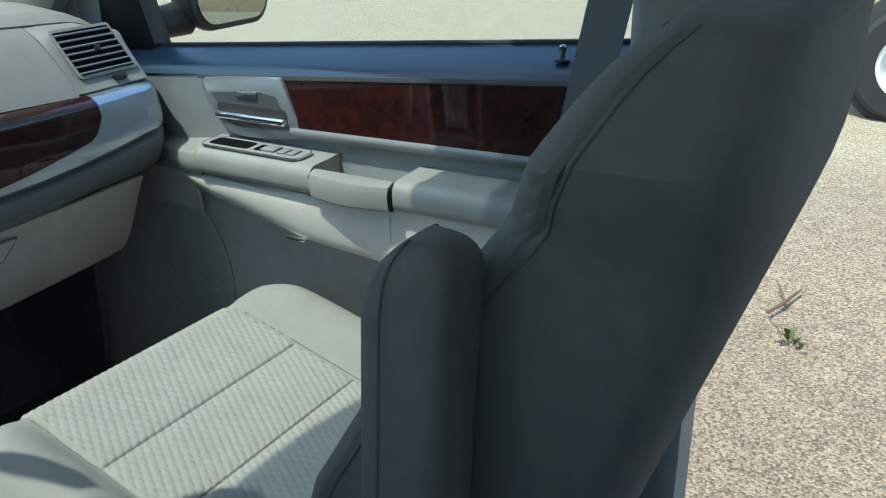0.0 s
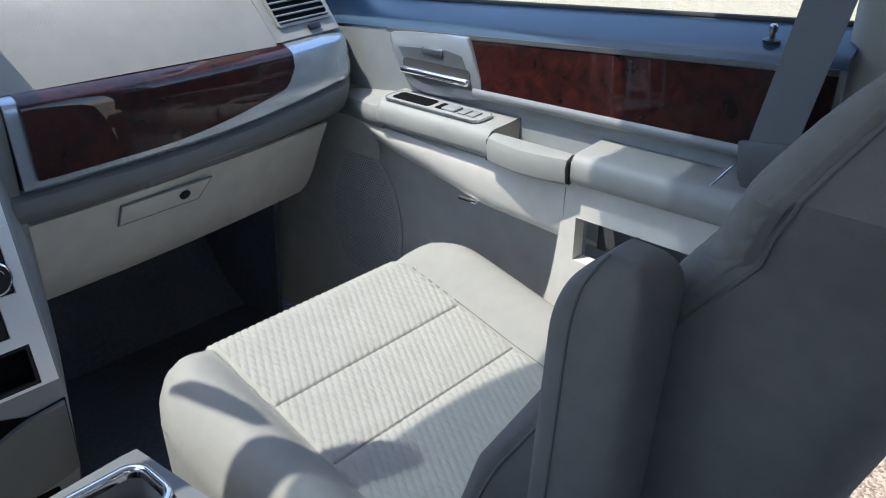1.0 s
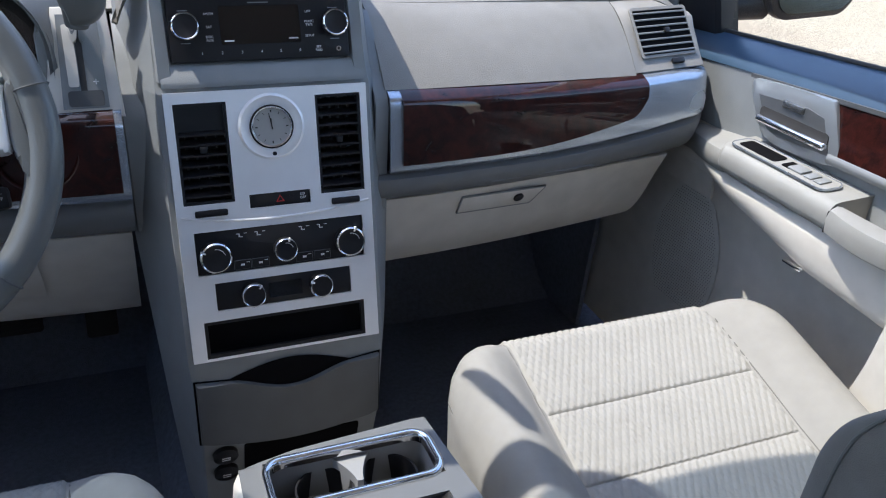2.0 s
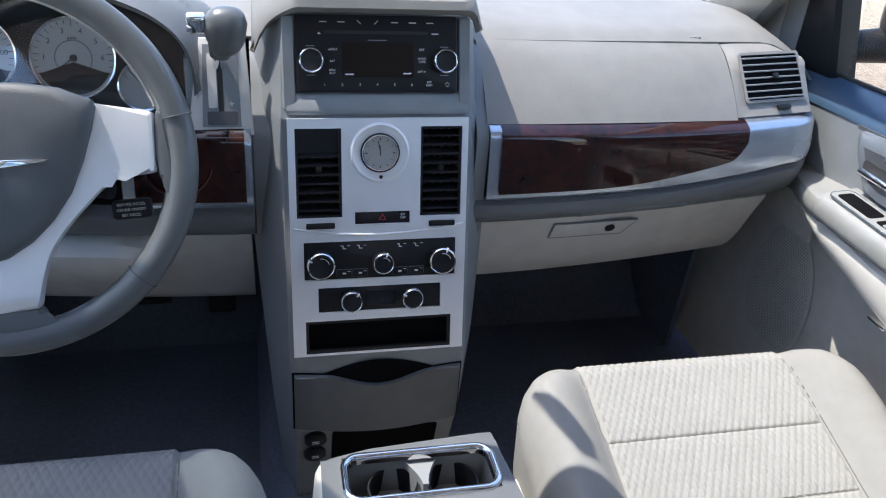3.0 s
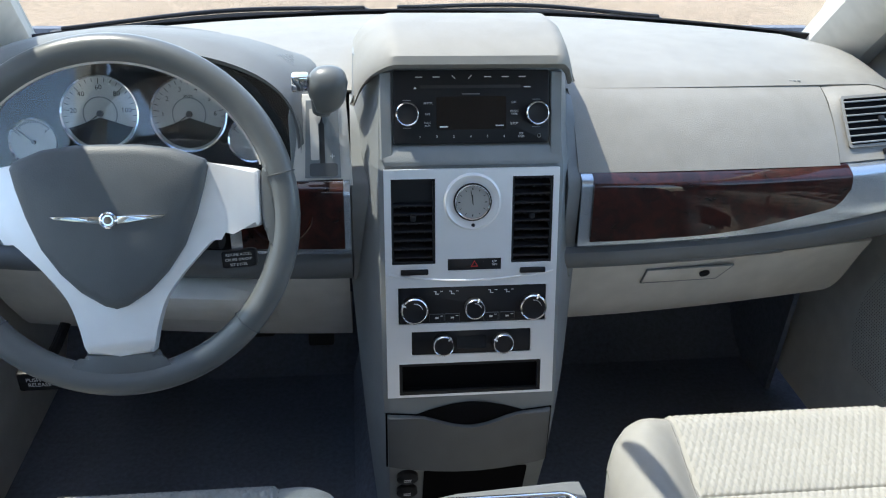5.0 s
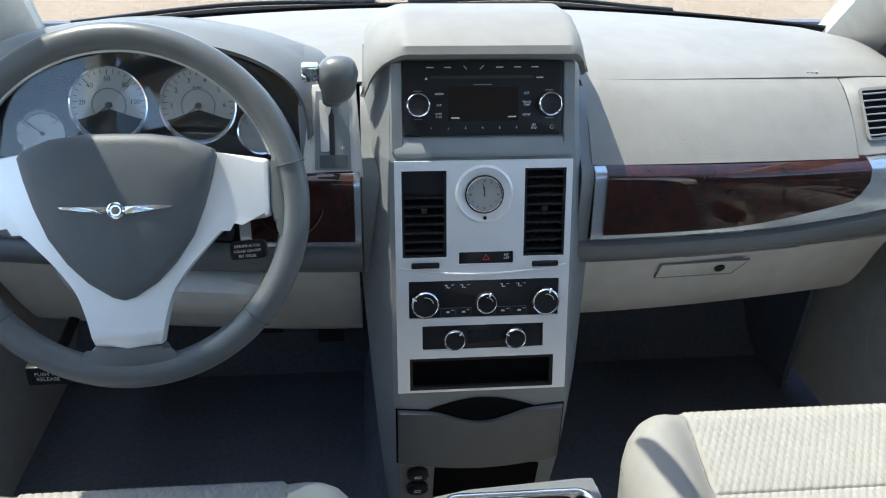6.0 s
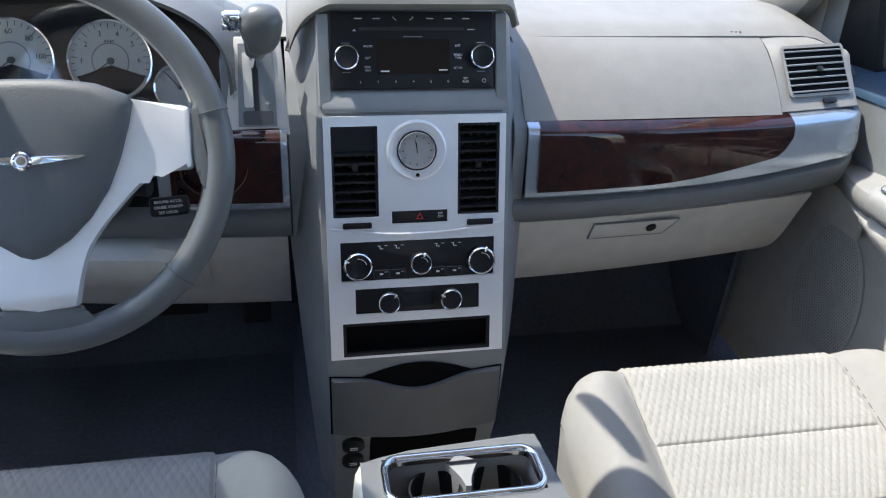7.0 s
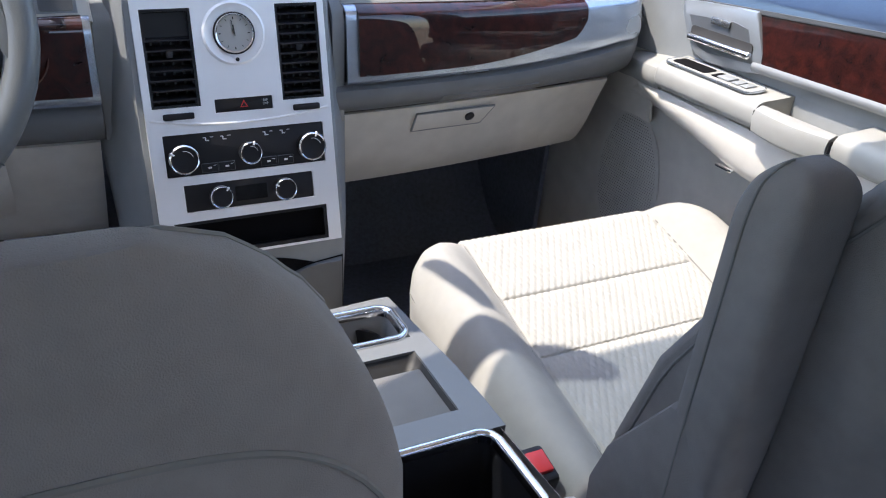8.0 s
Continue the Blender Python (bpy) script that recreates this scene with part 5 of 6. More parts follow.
    part("base", rbox((x0 - 0.21, -0.66 + dy - BY, FLOOR_Z), (x0 + 0.21, -0.26 + dy - BY, 0.56), 0.02), DARKGREY, s)
    X, dy = X0, dy - BY
    part("recline_cover", rbox((min(X(-0.238), X(-0.262)), -0.73 + dy, 0.60), (max(X(-0.238), X(-0.262)), -0.60 + dy, 0.73), 0.010, 3), LIGHT, s, "pale hinge cover")
    return s


p_seat = seat("passenger_seat", 0.390, 1, 0.0, radians(18), "pale grey fabric passenger seat with its armrest folded up", (1.20, 0.90, 0.005, 0.0, False, [0.10, 0.168, 0.203, 0.219, 0.233, 0.245, 0.252, 0.257, 0.250, 0.235]))
d_seat = seat("driver_seat", -0.385, -1, -0.085, radians(4), "pale grey fabric driver seat with its armrest lowered", (1.121, 1.0, -0.030, 0.0685, True, [0.12, 0.170, 0.197, 0.213, 0.229, 0.247, 0.260, 0.270, 0.272, 0.25]))


def armrest(s, m, length, label, wide=0.028, deep=0.038, tip=0.05):
    """m: x across the pad, y along it from the pivot, z from its back to its padded front."""
    def skin(t, a):
        left = (1 - t) * length
        k = max(0.0, 1 - left / 0.020)
        g = math.sqrt(max(0.0, 1 - k * k))
        slope = 1 - 0.75 * max(0.0, 1 - left / tip) ** 2
        b = 0.82 + 0.18 * min(1.0, t * length / 0.10)
        z = deep * sgnpow(math.sin(a), 0.42) * b * (0.35 + 0.65 * g)
        return m @ Vector((wide * sgnpow(math.cos(a), 0.42) * (0.35 + 0.65 * g), length * t, z * slope if z > 0 else z))

    ts = np.concatenate([np.linspace(0, 1 - tip / length, 10), 1 - tip / length * (1 - np.sin(np.linspace(0.08, 1, 14) * math.pi / 2))])
    ring_a = np.linspace(0, 2 * math.pi, 48, endpoint=False)
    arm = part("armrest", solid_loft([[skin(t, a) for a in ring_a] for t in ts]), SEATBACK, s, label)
    for deg in (6, 174):
        part("seam", tube([skin(t, radians(deg)) for t in ts[:-1]], 0.0011, 6), THREAD, arm)
    part("pivot", lathe([(0.020, 0), (0.020, 2 * wide * 0.75), (0.014, 2 * wide * 0.75 + 0.004), (0.0001, 2 * wide * 0.75 + 0.004)], m @ Matrix.Translation((wide * 0.75, 0.012, 0)) @ pose(0, 0, 0, 0, -90, 0), 28), LIGHT, arm)
    return arm


ra = radians(3)
armrest(p_seat, place((0.177, -0.703, 0.775), (1, 0, 0), (0, -math.sin(ra), math.cos(ra)), (0, math.cos(ra), math.sin(ra))), 0.300, "grey padded armrest folded up", 0.0255, 0.027, 0.050)
part("pivot_cover", plate([(0.735, 0.70), (0.735, 0.83), (0.700, 0.885), (0.680, 0.880), (0.625, 0.800), (0.610, 0.755), (0.612, 0.70)], 0.034, place((0.185, 0, 0), (0, -1, 0), (0, 0, 1), (-1, 0, 0)), 0.008), SEATBACK, p_seat, "padded armrest pivot cover")
armrest(d_seat, place((-0.105, -0.800, 0.830), (1, 0, 0), (0, math.cos(0.02), math.sin(0.02)), (0, -0.02, 1)), 0.325, "grey padded armrest lowered", 0.031, 0.030)
buckle = thing("belt_buckle", "black belt buckle with a red release button", "buckle")
bk = pose(0.150, -0.530, 0.640, 12, 0, 0)
part("housing", rbox((-0.014, -0.020, 0), (0.014, 0.020, 0.074), 0.004, 2, m=bk), BLACK, buckle)
part("button", rbox((-0.010, -0.012, 0.072), (0.010, 0.012, 0.078), 0.002, 2, m=bk), RED, buckle, "red release button")
part("strap", rbox((-0.012, -0.003, -0.12), (0.012, 0.003, 0.002), 0.001, 1, m=bk), RUBBER, buckle)

# unseen second row behind the camera, added to bounce light onto the dash
for ob, x in ((p_seat, 0.0), (d_seat, 0.0)):
    row2 = copy_thing(ob, pose(x, -1.45, -0.02))
    tagged(row2, "unseen pale grey fabric second-row seat, added to bounce light", "car seat", "second-row seats")
    row2.name = "rear_bounce_seat"

# ---- passenger door ----
door = thing("door_1", "pale grey front passenger door with wood trim, window shut", "car door", kind="structure")
YD = np.linspace(0.30, -0.655, 40)
# the sill's blue is sky reflection put into its base colour
SILL = material("sky_blue_sill", (0.030, 0.060, 0.100), 0.30, coat=0.0, bump=0.15, bump_scale=900)
prof = spline([(0.752, 0.010), (0.730, 0.003), (0.708, -0.006), (0.692, -0.015), (0.686, -0.024)], 14)
part("sill", shell([[Vector((x, y, zb(y) + z)) for x, z in prof] for y in YD], 0.006), SILL, door, "glossy grey window sill, coloured blue for mirrored sky")
def lowline(y):
    return 0.952 + 0.02 * (-y - 0.2)
part("upper_panel", shell([[Vector((0.688, y, z)) for z in np.linspace(zb(y) - 0.021, lowline(y) - 0.03, 8)] for y in YD], 0.006), GREY, door, "grey upper panel")
DW = place((0.684, 0, 0), (0, -1, 0), (0, 0, 1), (-1, 0, 0))   # x: rearwards, y: up, z: into the cabin
wood_top = lambda y: zb(y) - 0.030
part("wood_inlay", shell([[Vector((0.683 - 0.001 * k, y, z)) for k, z in enumerate(np.linspace(wood_top(y), lowline(y) + 0.007, 8))] for y in np.linspace(-0.186, -0.65, 26)], 0.004), WOOD, door, "glossy dark red burl wood inlay")
part("wood_border", shell([[Vector((0.6815, y, z)) for z in np.linspace(zb(y) - 0.0235, wood_top(y) + 0.001, 3)] for y in np.linspace(-0.03, -0.65, 26)], 0.004), DARKGREY, door)
STRIP = material("satin_strip", (0.20, 0.21, 0.215), 0.50, metal=0.2, var=0.04, bump=0.05)
part("chrome_strip", shell([[Vector((0.675 - 0.003 * math.sin(s * math.pi), y, lowline(y) + 0.009 - 0.013 * s)) for s in np.linspace(0, 1, 6)] for y in np.linspace(-0.20, -0.65, 26)], 0.004), STRIP, door, "satin silver strip")
bez = [(0.038, 1.010), (0.052, 1.016), (0.183, 1.026), (0.188, 1.024), (0.218, 0.958), (0.216, 0.945), (0.120, 0.938), (0.088, 0.940), (0.074, 0.950), (0.046, 0.990)]
CUPSILVER = material("cup_silver", (0.24, 0.25, 0.26), 0.30, metal=0.7, bump=0)
CUPMETAL = material("cup_metal", (0.30, 0.31, 0.32), 0.25, metal=0.9, bump=0)
hb = part("handle_bezel", plate(softened(bez, 1), 0.008, DW, 0.003), material("handle_silver", (0.34, 0.365, 0.385), 0.30, metal=0.6, var=0.04, bump=0.05), door, "satin silver handle surround")
part("handle_cup", plate([(0.060, 0.996), (0.150, 1.004), (0.178, 1.000), (0.200, 0.957), (0.110, 0.951), (0.088, 0.955)], 0.001, DW @ pose(0, 0, 0.0082)), CUPSILVER, hb, "recessed handle cup")
part("lock_rocker", plate(rrect(0.108, 0.993, 0.146, 1.003, 0.002), 0.003, DW @ pose(0, 0, 0.0092), 0.001), CUPMETAL, hb)
# dark plate painted in place of the shade behind the handle
part("handle_slot", plate(rrect(0.070, 0.963, 0.194, 0.983, 0.006), 0.0012, DW @ pose(0, 0, 0.0086)), HOLE, hb)
part("door_handle", rbox((0.070, 0.9620, 0.008), (0.196, 0.9725, 0.018), 0.004, 3, m=DW @ pose(0, 0, 0, 0, 0, 0)), CHROME, hb, "chrome pull handle")
# armrest in three pieces with the pull cup
AZ = lambda y: 0.927 + 0.006 * max(0.0, -y - 0.40)


def arm_piece(y0, y1, name, mat, x_in=0.619, lo=0.034, label="pale grey armrest"):
    rows = []
    for y in list(np.linspace(y0, y0 - 0.022, 7)) + list(np.linspace(y0 - 0.03, y1, 12)):
        z = AZ(y)
        bow = 0.010 * math.sin(math.pi * (y - y0) / (y1 - y0)) if name == "pull_bar" else 0
        xi = x_in + (0.012 * max(0.0, 1 - (y0 - y) / 0.016) ** 2 if name == "armrest" and y0 > -0.1 else 0)
        ring_pts = [(0.688, z + 0.006), (0.660, z + 0.004), (xi + 0.016, z + 0.0028), (xi + 0.009, z + 0.0012), (xi + 0.005, z - 0.0016), (xi + 0.002, z - 0.0058), (xi, z - 0.012), (xi, z - lo + 0.010), (xi + 0.002, z - lo + 0.004), (xi + 0.007, z - lo), (0.688, z - lo + 0.002)]
        if name == "pull_bar":
            ring_pts = [(x_in + 0.016, z - 0.002), (x_in + 0.008, z), (x_in - 0.002 - bow, z - 0.004), (x_in - 0.006 - bow, z - 0.014), (x_in - 0.003 - bow, z - lo + 0.004), (x_in + 0.006 - bow, z - lo - 0.002), (x_in + 0.014, z - lo + 0.002), (x_in + 0.016, z - 0.02)]
        rows.append([Vector((x, y, zz)) for x, zz in ring_pts])
    return part(name, solid_loft(rows), mat, door, label)


arm_piece(-0.060, -0.272, "armrest", ARMGREY)
arm_piece(-0.398, -0.655, "armrest", ARMGREY)
arm_piece(-0.2755, -0.3945, "pull_bar", ARMGREY, 0.619, 0.036, "curved pull bar of the door")
# the armrest runs out low and narrow towards the dash
rows = []
for y in np.linspace(-0.070, 0.14, 14):
    k = min(1.0, (y + 0.070) / 0.15)
    xi, z = 0.624 + 0.056 * k ** 1.3, 0.921 - 0.018 * k
    rows.append([Vector((x, y, zz)) for x, zz in ((0.692, z + 0.008), (xi + 0.012, z + 0.002), (xi + 0.004, z - 0.002), (xi, z - 0.010), (xi + 0.002, z - 0.024), (xi + 0.008, z - 0.034), (0.692, z - 0.040))])
part("armrest_run_out", solid_loft(rows), ARMGREY, door)
for y in (-0.2738, -0.3962):
    part("joint", rbox((0.616, y - 0.0013, AZ(y) - 0.034), (0.622, y + 0.0013, AZ(y) - 0.006), 0.001, 1), BLACK, door)
# pull cup behind the bar
rows = [[Vector((x, y, z)) for x, z in ((0.688, AZ(y) + 0.006), (0.686, AZ(y) - 0.010), (0.684, AZ(y) - 0.040))] for y in np.linspace(-0.2725, -0.3975, 10)]
part("pull_cup", shell(rows, 0.003), GREY, door, "grey hollow behind the pull bar")
sw = place((0.650, -0.158, 0.9325), (0, -1, 0.0), (0.995, 0, 0.06), (-0.06, 0, 0.995))
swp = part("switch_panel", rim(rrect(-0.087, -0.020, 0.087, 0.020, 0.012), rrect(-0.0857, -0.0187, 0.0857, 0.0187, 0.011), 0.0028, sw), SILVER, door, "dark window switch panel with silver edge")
part("panel_plate", plate(rrect(-0.0860, -0.0190, 0.0860, 0.0190, 0.011), 0.002, sw @ pose(0, 0, 0.0002)), ARMGREY, swp)
# flat near-black plates carry the shade of the switch recesses
part("switch_shade_plate", plate(rrect(-0.076, -0.012, -0.006, 0.013, 0.005), 0.0008, sw @ pose(0, 0, 0.0025)), PIT_SHADE, swp)
part("switch_shade_plate", plate(rrect(0.004, -0.010, 0.022, 0.011, 0.003), 0.0008, sw @ pose(0, 0, 0.0025)), PIT_SHADE, swp)
part("window_switch", rbox((0.016, -0.010, 0.002), (0.040, 0.010, 0.0055), 0.002, 2, m=sw), GREY, swp)
for x in (0.050, 0.066):
    part("lock_switch", rbox((x - 0.006, -0.010, 0.002), (x + 0.007, 0.010, 0.0045), 0.0015, 2, m=sw), GREY, swp)
# strip under the armrest, lower panel, pocket
def low_rows(y, xs):
    return [Vector((x, y, z)) for x, z in xs]
rows = []
for y in np.linspace(0.16, -0.384, 34):
    bow = 0.009 * math.sin(math.pi * min(1, max(0, (0.02 - y) / 0.37)))
    run = 0.036 * min(1.0, max(0.0, (y + 0.09) / 0.17)) ** 1.4
    low = float(np.interp(-y, [-0.16, 0.06, 0.14, 0.25, 0.37], [0.880, 0.862, 0.850, 0.826, 0.817]))
    lip_x = 0.634 - 0.5 * bow + 1.5 * run
    rows.append(low_rows(y, spline([(0.692, 0.893), (0.676 + 0.3 * run, 0.891), (lip_x + 0.006, 0.888), (lip_x, 0.882), (lip_x - 0.001, 0.5 * (0.884 + low)), (lip_x + 0.004, low + 0.002), (lip_x + 0.016, low - 0.010), (0.694, low - 0.030), (0.724, low - 0.050)], 24)))
part("map_pocket_lip", shell(rows, 0.005), LIGHT, door, "pale lip of the map pocket")
part("trim_chip", rbox((0.6330, -0.245, 0.8180), (0.6390, -0.212, 0.8230), 0.002, 2), CHROME, door, "small bright badge")
rows = [low_rows(y, spline([(0.710, 0.880), (0.724, 0.80), (0.727, 0.72), (0.725, 0.62), (0.714, 0.50), (0.695, 0.44)], 18)) for y in np.linspace(0.42, -0.36, 26)]
part("lower_panel", shell(rows, 0.005), LIGHT, door, "pale lower panel")
part("front_panel", shell([low_rows(y, [(0.690, 0.95), (0.690, 0.90), (0.692, 0.86), (0.700, 0.80)]) for y in np.linspace(0.32, 0.015, 10)], 0.005), LIGHT, door)
# rear pocket frame
pk = place((0.634, 0, 0), (0, -1, 0), (0, 0, 1), (-1, 0, 0))
bm = holed([0.350, 0.655], list(np.linspace(0.44, 0.895, 24)), [(0.402, 0.790, 0.550, 0.847)], -0.02, pk)
for v in bm.verts:
    if v.co.y > -0.351:
        v.co.y = -0.385 + 0.11 * max(0.0, 0.876 - v.co.z) + 1.3 * max(0.0, 0.78 - v.co.z) ** 2
part("pocket_panel", bm, LIGHT, door, "pale panel round the open pocket")
part("pocket_hollow", rbox((0.700, -0.556, 0.780), (0.704, -0.396, 0.852), 0), DARKGREY, door)
# speaker grille: a dark oval with raised rim and rows of pin holes
sp = place((0.7235, 0.075, 0.665), (0, -1, 0), (0, 0, 1), (-1, 0, 0))
ov = lambda a, b, n=48: [(a * math.cos(t), b * math.sin(t)) for t in np.linspace(0, 2 * math.pi, n, endpoint=False)]
GRILLE = material("speaker_mesh", (0.60, 0.585, 0.54), 0.7, bump=0.4)
spk = part("speaker_grille", plate(ov(0.088, 0.135), 0.0014, sp, 0.0010), GRILLE, door, "grey perforated speaker grille")
bm = bmesh.new()
for i in range(-16, 17):
    for j in range(-25, 26):
        x, y = i * 0.0052 + (0.0026 if j % 2 else 0), j * 0.0050
        if (x / 0.080) ** 2 + (y / 0.127) ** 2 < 1:
            vs = [bm.verts.new(sp @ Vector((x + 0.0010 * math.cos(t), y + 0.0010 * math.sin(t), 0.0018))) for t in np.linspace(0, 2 * math.pi, 6, endpoint=False)]
            bm.faces.new(vs)
tagged(part("pin_holes", bm, HOLE, spk, smooth=False), kind="stuff")
pin = thing("lock_pin", "small metal door lock pin on the sill", "lock pin")
part("pin", lathe([(0.0030, 0), (0.0030, 0.009), (0.0042, 0.011), (0.0042, 0.016), (0.0025, 0.018), (0.0001, 0.018)], pose(0.705, -0.572, zb(-0.572) - 0.006), 16), CUPMETAL, pin)
part("collar", lathe([(0.009, 0), (0.009, 0.002), (0.005, 0.0035), (0.0001, 0.0035)], pose(0.705, -0.572, zb(-0.572) - 0.006), 20), BLACK, pin)
# window glass, its channel and the divider bar
tagged(part("window_1", shell([[Vector((0.758 - 0.14 * (s * 0.45) ** 1.3, y, zb(y) - 0.02 + s * 0.46)) for s in np.linspace(0, 1, 8)] for y in np.linspace(0.11, -0.66, 8)], 0.003), PANE), "clear shut passenger window", "window", kind="structure")
tagged(part("window_seal", rbox((0.744, -0.66, 0.003), (0.752, 0.118, 0.010), 0.003, 2, m=Matrix.Shear("XY", 4, (0, 0)) @ Matrix(((1, 0, 0, 0), (0, 1, 0, 0), (0, -0.07, 1, 1.041), (0, 0, 0, 1)))), RUBBER), "black rubber seal along the sill", "trim", kind="structure")
bm = solid_loft([[Vector((x, y + 0.06 * t, 1.02 + 0.46 * t)) for x, y in ((0.742 - 0.075 * t, 0.113), (0.735 - 0.075 * t, 0.120), (0.735 - 0.075 * t, 0.150), (0.750 - 0.075 * t, 0.165), (0.775 - 0.075 * t, 0.160), (0.775 - 0.075 * t, 0.113))] for t in np.linspace(0, 1, 6)])
tagged(part("window_divider", bm, BLACK), "black bar between window and quarter light", "trim", kind="structure")
# outer skin
tagged(part("door_skin", shell([[Vector((0.80 + 0.05 * math.sin(math.pi * s), y, 0.30 + s * (zb(y) - 0.31))) for s in np.linspace(0, 1, 10)] for y in np.linspace(0.55, -0.66, 12)], -0.01), BODY), "pale painted outside of the passenger door", "car door", kind="structure")
sail_m = place((0.733, 0, 0), (0, 1, 0), (0, 0, 1), (1, 0, 0))
bm = plate([(0.278, 0.99), (0.58, 0.99), (0.50, 1.14), (0.30, 1.28), (0.278, 1.296)], 0.02, sail_m, 0.004)
tagged(part("pillar_foot", bm, LIGHT), "pale foot of the windscreen pillar trim", "pillar", kind="structure")
bm = plate([(0.225, 0.99), (0.276, 0.99), (0.276, 1.297), (0.262, 1.305), (0.225, 1.237)], 0.02, sail_m, 0.005)
tagged(part("pillar_seal", bm, ARMGREY), "grey trim strip along the door opening", "trim", kind="structure")
bm = plate([(0.13, 0.99), (0.223, 0.99), (0.223, 1.235), (0.20, 1.19)], 0.02, sail_m, 0.004)
tagged(part("sail_panel", bm, BLACK), "black panel between window and windscreen pillar", "trim", kind="structure")
kick = shell([[Vector((0.70 - 0.03 * s, y, z)) for s, z in zip(np.linspace(0, 1, 8), np.linspace(1.0, 0.40, 8))] for y in np.linspace(0.62, 0.285, 6)], 0.01)
tagged(part("kick_panel", kick, CARPET), "dark kick panel beside the footwell", "trim", kind="structure")

# ---- door mirror ----
mirror = thing("door_mirror", "black door mirror with a bright reflecting glass", "mirror")
mm = place((0.985, 0.195, 1.122), (0.985, 0.17, 0), (0, 0, 1), (0.17, -0.985, 0))
rows = []
for s, z in ((0.30, -0.075), (0.70, -0.062), (0.92, -0.035), (1.0, 0.0), (0.99, 0.010), (0.93, 0.012)):
    rows.append([mm @ Vector((x * s, y * s, z)) for x, y in rrect(-0.120, -0.085, 0.120, 0.085, 0.055, 7)])
part("housing", solid_loft(rows), BLACK, mirror, "black plastic housing")
MIRROR = bpy.data.materials.new("mirror_glass")
MIRROR.use_nodes = True
MIRROR.node_tree.nodes["Principled BSDF"].inputs["Metallic"].default_value = 1.0
MIRROR.node_tree.nodes["Principled BSDF"].inputs["Roughness"].default_value = 0.01
MIRROR.node_tree.nodes["Principled BSDF"].inputs["Base Color"].default_value = (0.42, 0.45, 0.44, 1)
part("glass", plate(rrect(-0.108, -0.074, 0.108, 0.074, 0.048, 7), 0.002, mm @ pose(0, 0, 0.0125)), MIRROR, mirror, "mirror glass")
part("arm", tube([mm @ Vector((-0.09, -0.06, -0.03)), (0.82, 0.22, 1.055)], [0.030, 0.026], 14), BLACK, mirror)

# ---- seat belt ----
belt = thing("seat_belt", "grey seat belt hanging from the centre pillar", "seat belt")
WEB = material("belt_webbing", (0.11, 0.115, 0.125), 0.8, var=0.08, bump=0.6, bump_scale=1500)


def ribbon(path, wide, across, thick=0.0016):
    return shell([[Vector(p) + Vector(across) * w for w in np.linspace(-wide / 2, wide / 2, 3)] for p in spline(path, 24)], thick)


part("webbing", ribbon([(0.676, -0.688, 1.44), (0.662, -0.652, 1.22), (0.650, -0.618, 1.02), (0.648, -0.610, 0.975)], 0.047, (0.10, 0.98, 0.14)), WEB, belt, "dark grey webbing")
part("latch_plate", rbox((-0.030, -0.004, -0.022), (0.030, 0.004, 0.022), 0.004, 2, m=pose(0.648, -0.610, 0.965, 0, 10, 85)), DARKGREY, belt)
part("tongue", tube([(0.646, -0.578, 0.955), (0.640, -0.560, 0.93), (0.640, -0.575, 0.905)], 0.0014, 8), CUPMETAL, belt, "bare metal tongue")
part("lower_webbing", ribbon([(0.650, -0.60, 0.96), (0.662, -0.64, 0.80), (0.665, -0.68, 0.52)], 0.047, (0.10, 0.98, 0.14)), WEB, belt)
part("guide", rbox((0.664, -0.700, 1.425), (0.684, -0.630, 1.450), 0.005, 2), GREY, belt)

# ---- inside mirror and sun visors under the header ----
im = thing("inside_mirror", "dark inside rear-view mirror on the windscreen", "mirror")
bm = solid_loft([[Vector((x * s, y, z * s)) for x, z in rrect(-0.125, -0.040, 0.125, 0.040, 0.034, 6)] for s, y in ((0.85, 0.030), (1.0, 0.012), (1.0, 0.0), (0.96, -0.004))])
bmesh.ops.transform(bm, matrix=pose(-0.110, -0.225, 1.430, 8, 0, -16), verts=bm.verts[:])
part("housing", bm, BLACK, im)
part("mount", tube([(-0.114, -0.078, 1.432), (-0.103, -0.100, 1.432), (-0.092, -0.128, 1.432), (-0.083, -0.155, 1.432), (-0.080, -0.176, 1.430)], [0.003, 0.009, 0.013, 0.013, 0.008], 12), BLACK, im)

# ---- parked vehicle across the lot ----
truck = thing("parked_truck", "old tan pickup truck parked across the lot", "truck")
TX, TY = 5.65, -1.55
rows = []
for x, top_z in ((0.0, 0.62), (0.02, 1.02), (0.12, 1.10), (1.62, 1.10), (1.72, 1.02), (1.74, 0.62)):
    rows.append([Vector((TX + x, TY + y, z)) for y, z in ((-3.2, 0.55), (1.55, 0.55), (1.62, 0.80), (1.55, top_z), (-3.2, top_z))])
part("body", solid_loft(rows), PAINT, truck, "dull tan body")
# near-black disc on the body side, painted shade for the arch opening
part("wheel_arch_shade", lathe([(0.43, 0), (0.43, 0.05), (0.40, 0.06), (0.0001, 0.06)], place((TX + 0.05, TY + 0.70, 0.38), (0, 1, 0), (0, 0, 1), (-1, 0, 0)), 40), HOLE, truck)
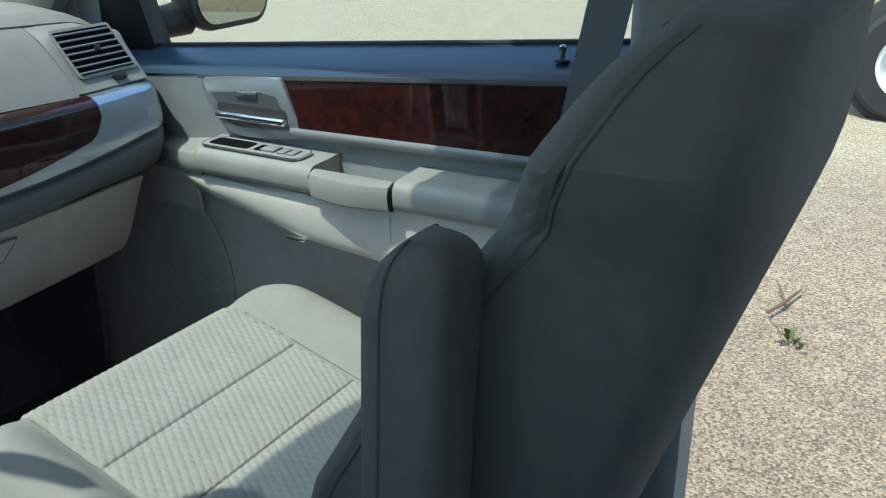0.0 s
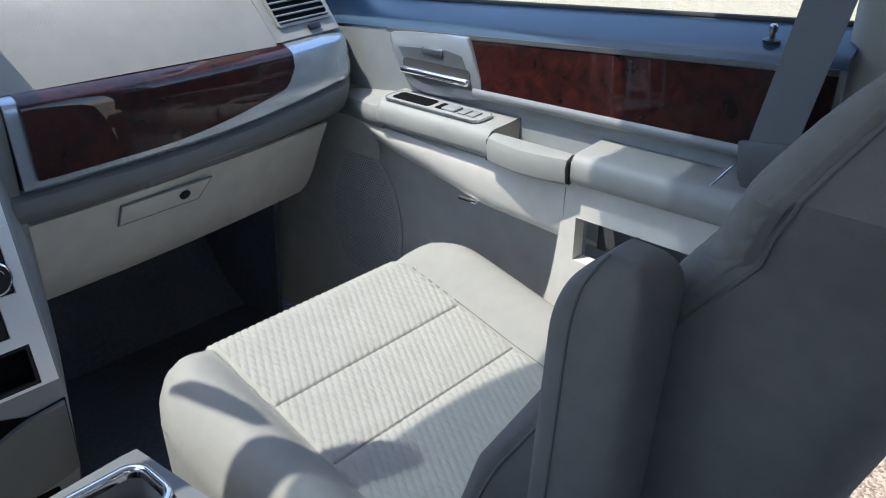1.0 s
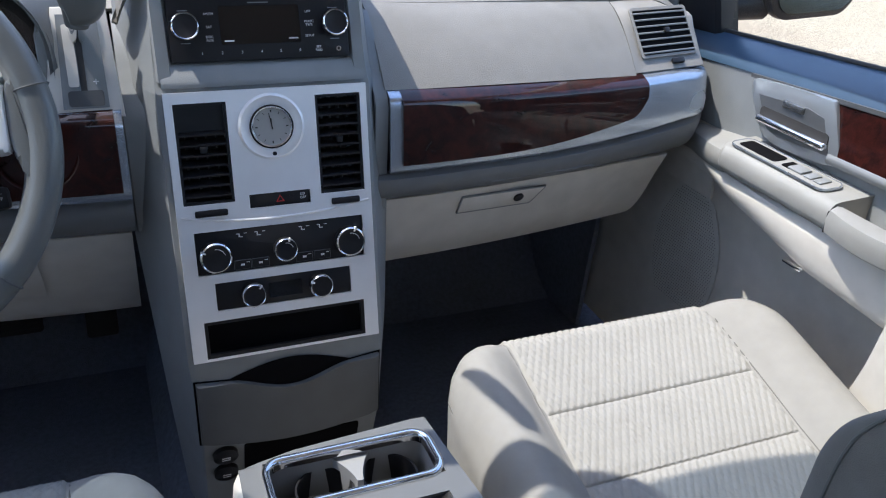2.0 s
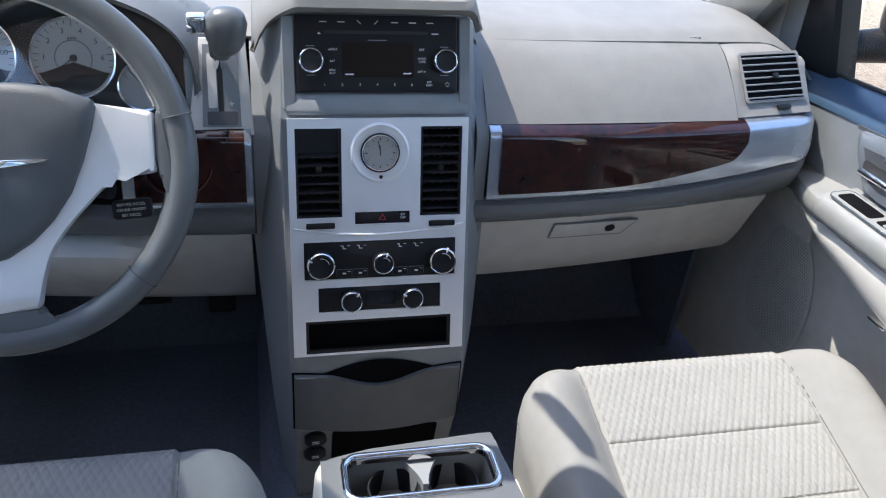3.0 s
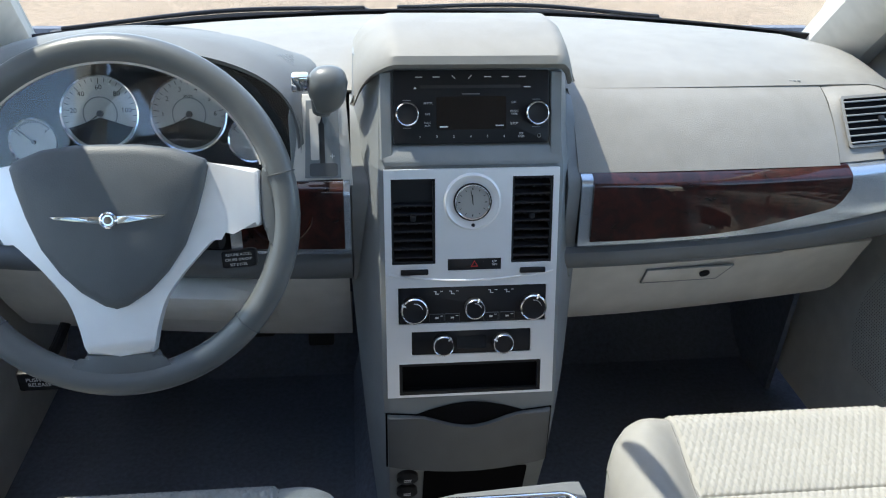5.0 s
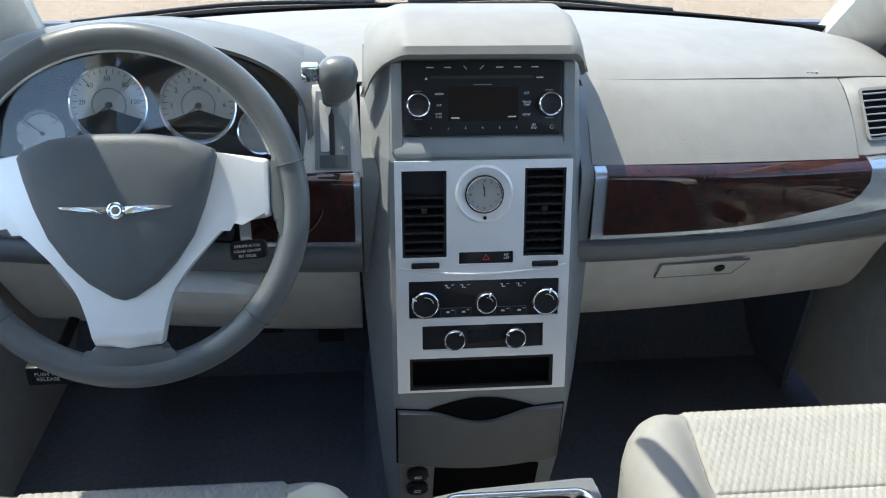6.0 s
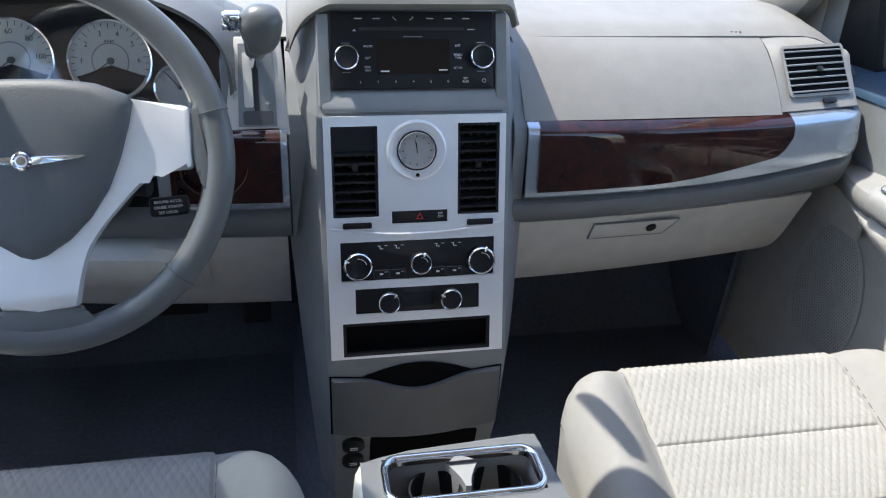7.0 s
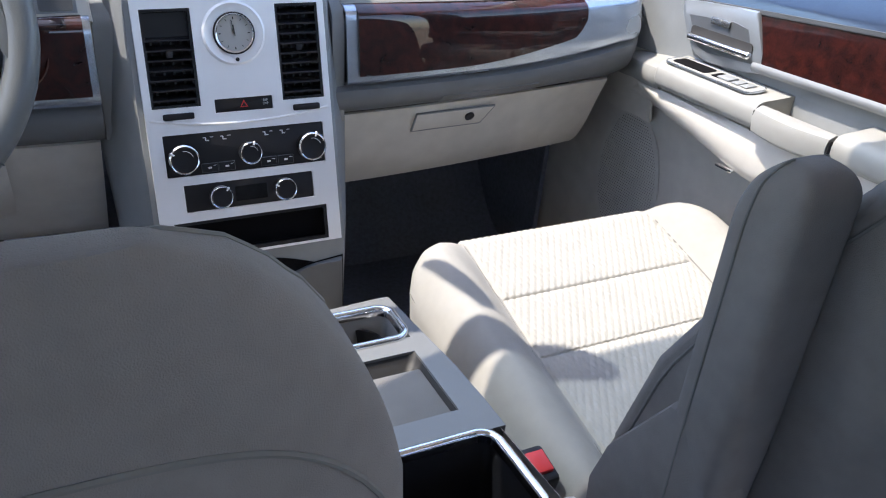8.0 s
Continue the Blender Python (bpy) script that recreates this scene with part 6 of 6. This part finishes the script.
for yy in (0.70, -2.4):
    tm = place((TX + 0.11, TY + yy, 0.36), (0, 1, 0), (0, 0, 1), (-1, 0, 0))
    w = part("wheel", lathe([(0.20, 0), (0.33, 0.0), (0.36, 0.04), (0.36, 0.17), (0.33, 0.21), (0.22, 0.21), (0.21, 0.19)], tm, 48), RUBBER, truck, "black tyre")
    part("rim", lathe([(0.215, 0.10), (0.215, 0.20), (0.19, 0.195), (0.17, 0.15), (0.07, 0.17), (0.06, 0.20), (0.0001, 0.20)], tm, 40), material("rim_paint", (0.72, 0.71, 0.68), 0.4), w, "pale steel rim")
part("cab", rbox((TX + 0.14, TY - 0.95, 1.08), (TX + 1.60, TY + 0.45, 1.72), 0.12, 4), PAINT, truck)

# ---- a dry twig and a weed on the lot ----
twig = thing("twig", "dry brown twig lying on the gravel", "twig")
part("stick", tube([(2.44, -0.615, 0.020), (2.52, -0.645, 0.022), (2.60, -0.662, 0.018), (2.68, -0.685, 0.02)], [0.006, 0.007, 0.006, 0.003], 8), material("dry_wood", (0.16, 0.10, 0.06), 0.9), twig)
part("side_shoot", tube([(2.55, -0.65, 0.022), (2.62, -0.62, 0.04), (2.66, -0.60, 0.05)], [0.005, 0.004, 0.002], 6), bpy.data.materials["dry_wood"], twig)
weed = thing("weed", "small green weed growing through the gravel", "plant")
WEED = material("weed_leaf", (0.13, 0.14, 0.06), 0.8)
rng = random.Random(4)
for k in range(9):
    a, l = rng.uniform(0, 6.28), rng.uniform(0.02, 0.055)
    bx, by = 2.28 + rng.uniform(-0.03, 0.03), -0.72 + rng.uniform(-0.03, 0.03)
    tip = Vector((bx + l * math.cos(a), by + l * math.sin(a), 0.03 + rng.uniform(0, 0.04)))
    sd = Vector((-math.sin(a), math.cos(a), 0)) * 0.010
    b = Vector((bx, by, 0.005))
    mid = b.lerp(tip, 0.55) + Vector((0, 0, 0.015))
    part("leaf", shell([[b - sd * 0.3, b + sd * 0.3], [mid - sd, mid + sd], [tip - sd * 0.1, tip + sd * 0.1]], 0.001), WEED, weed)
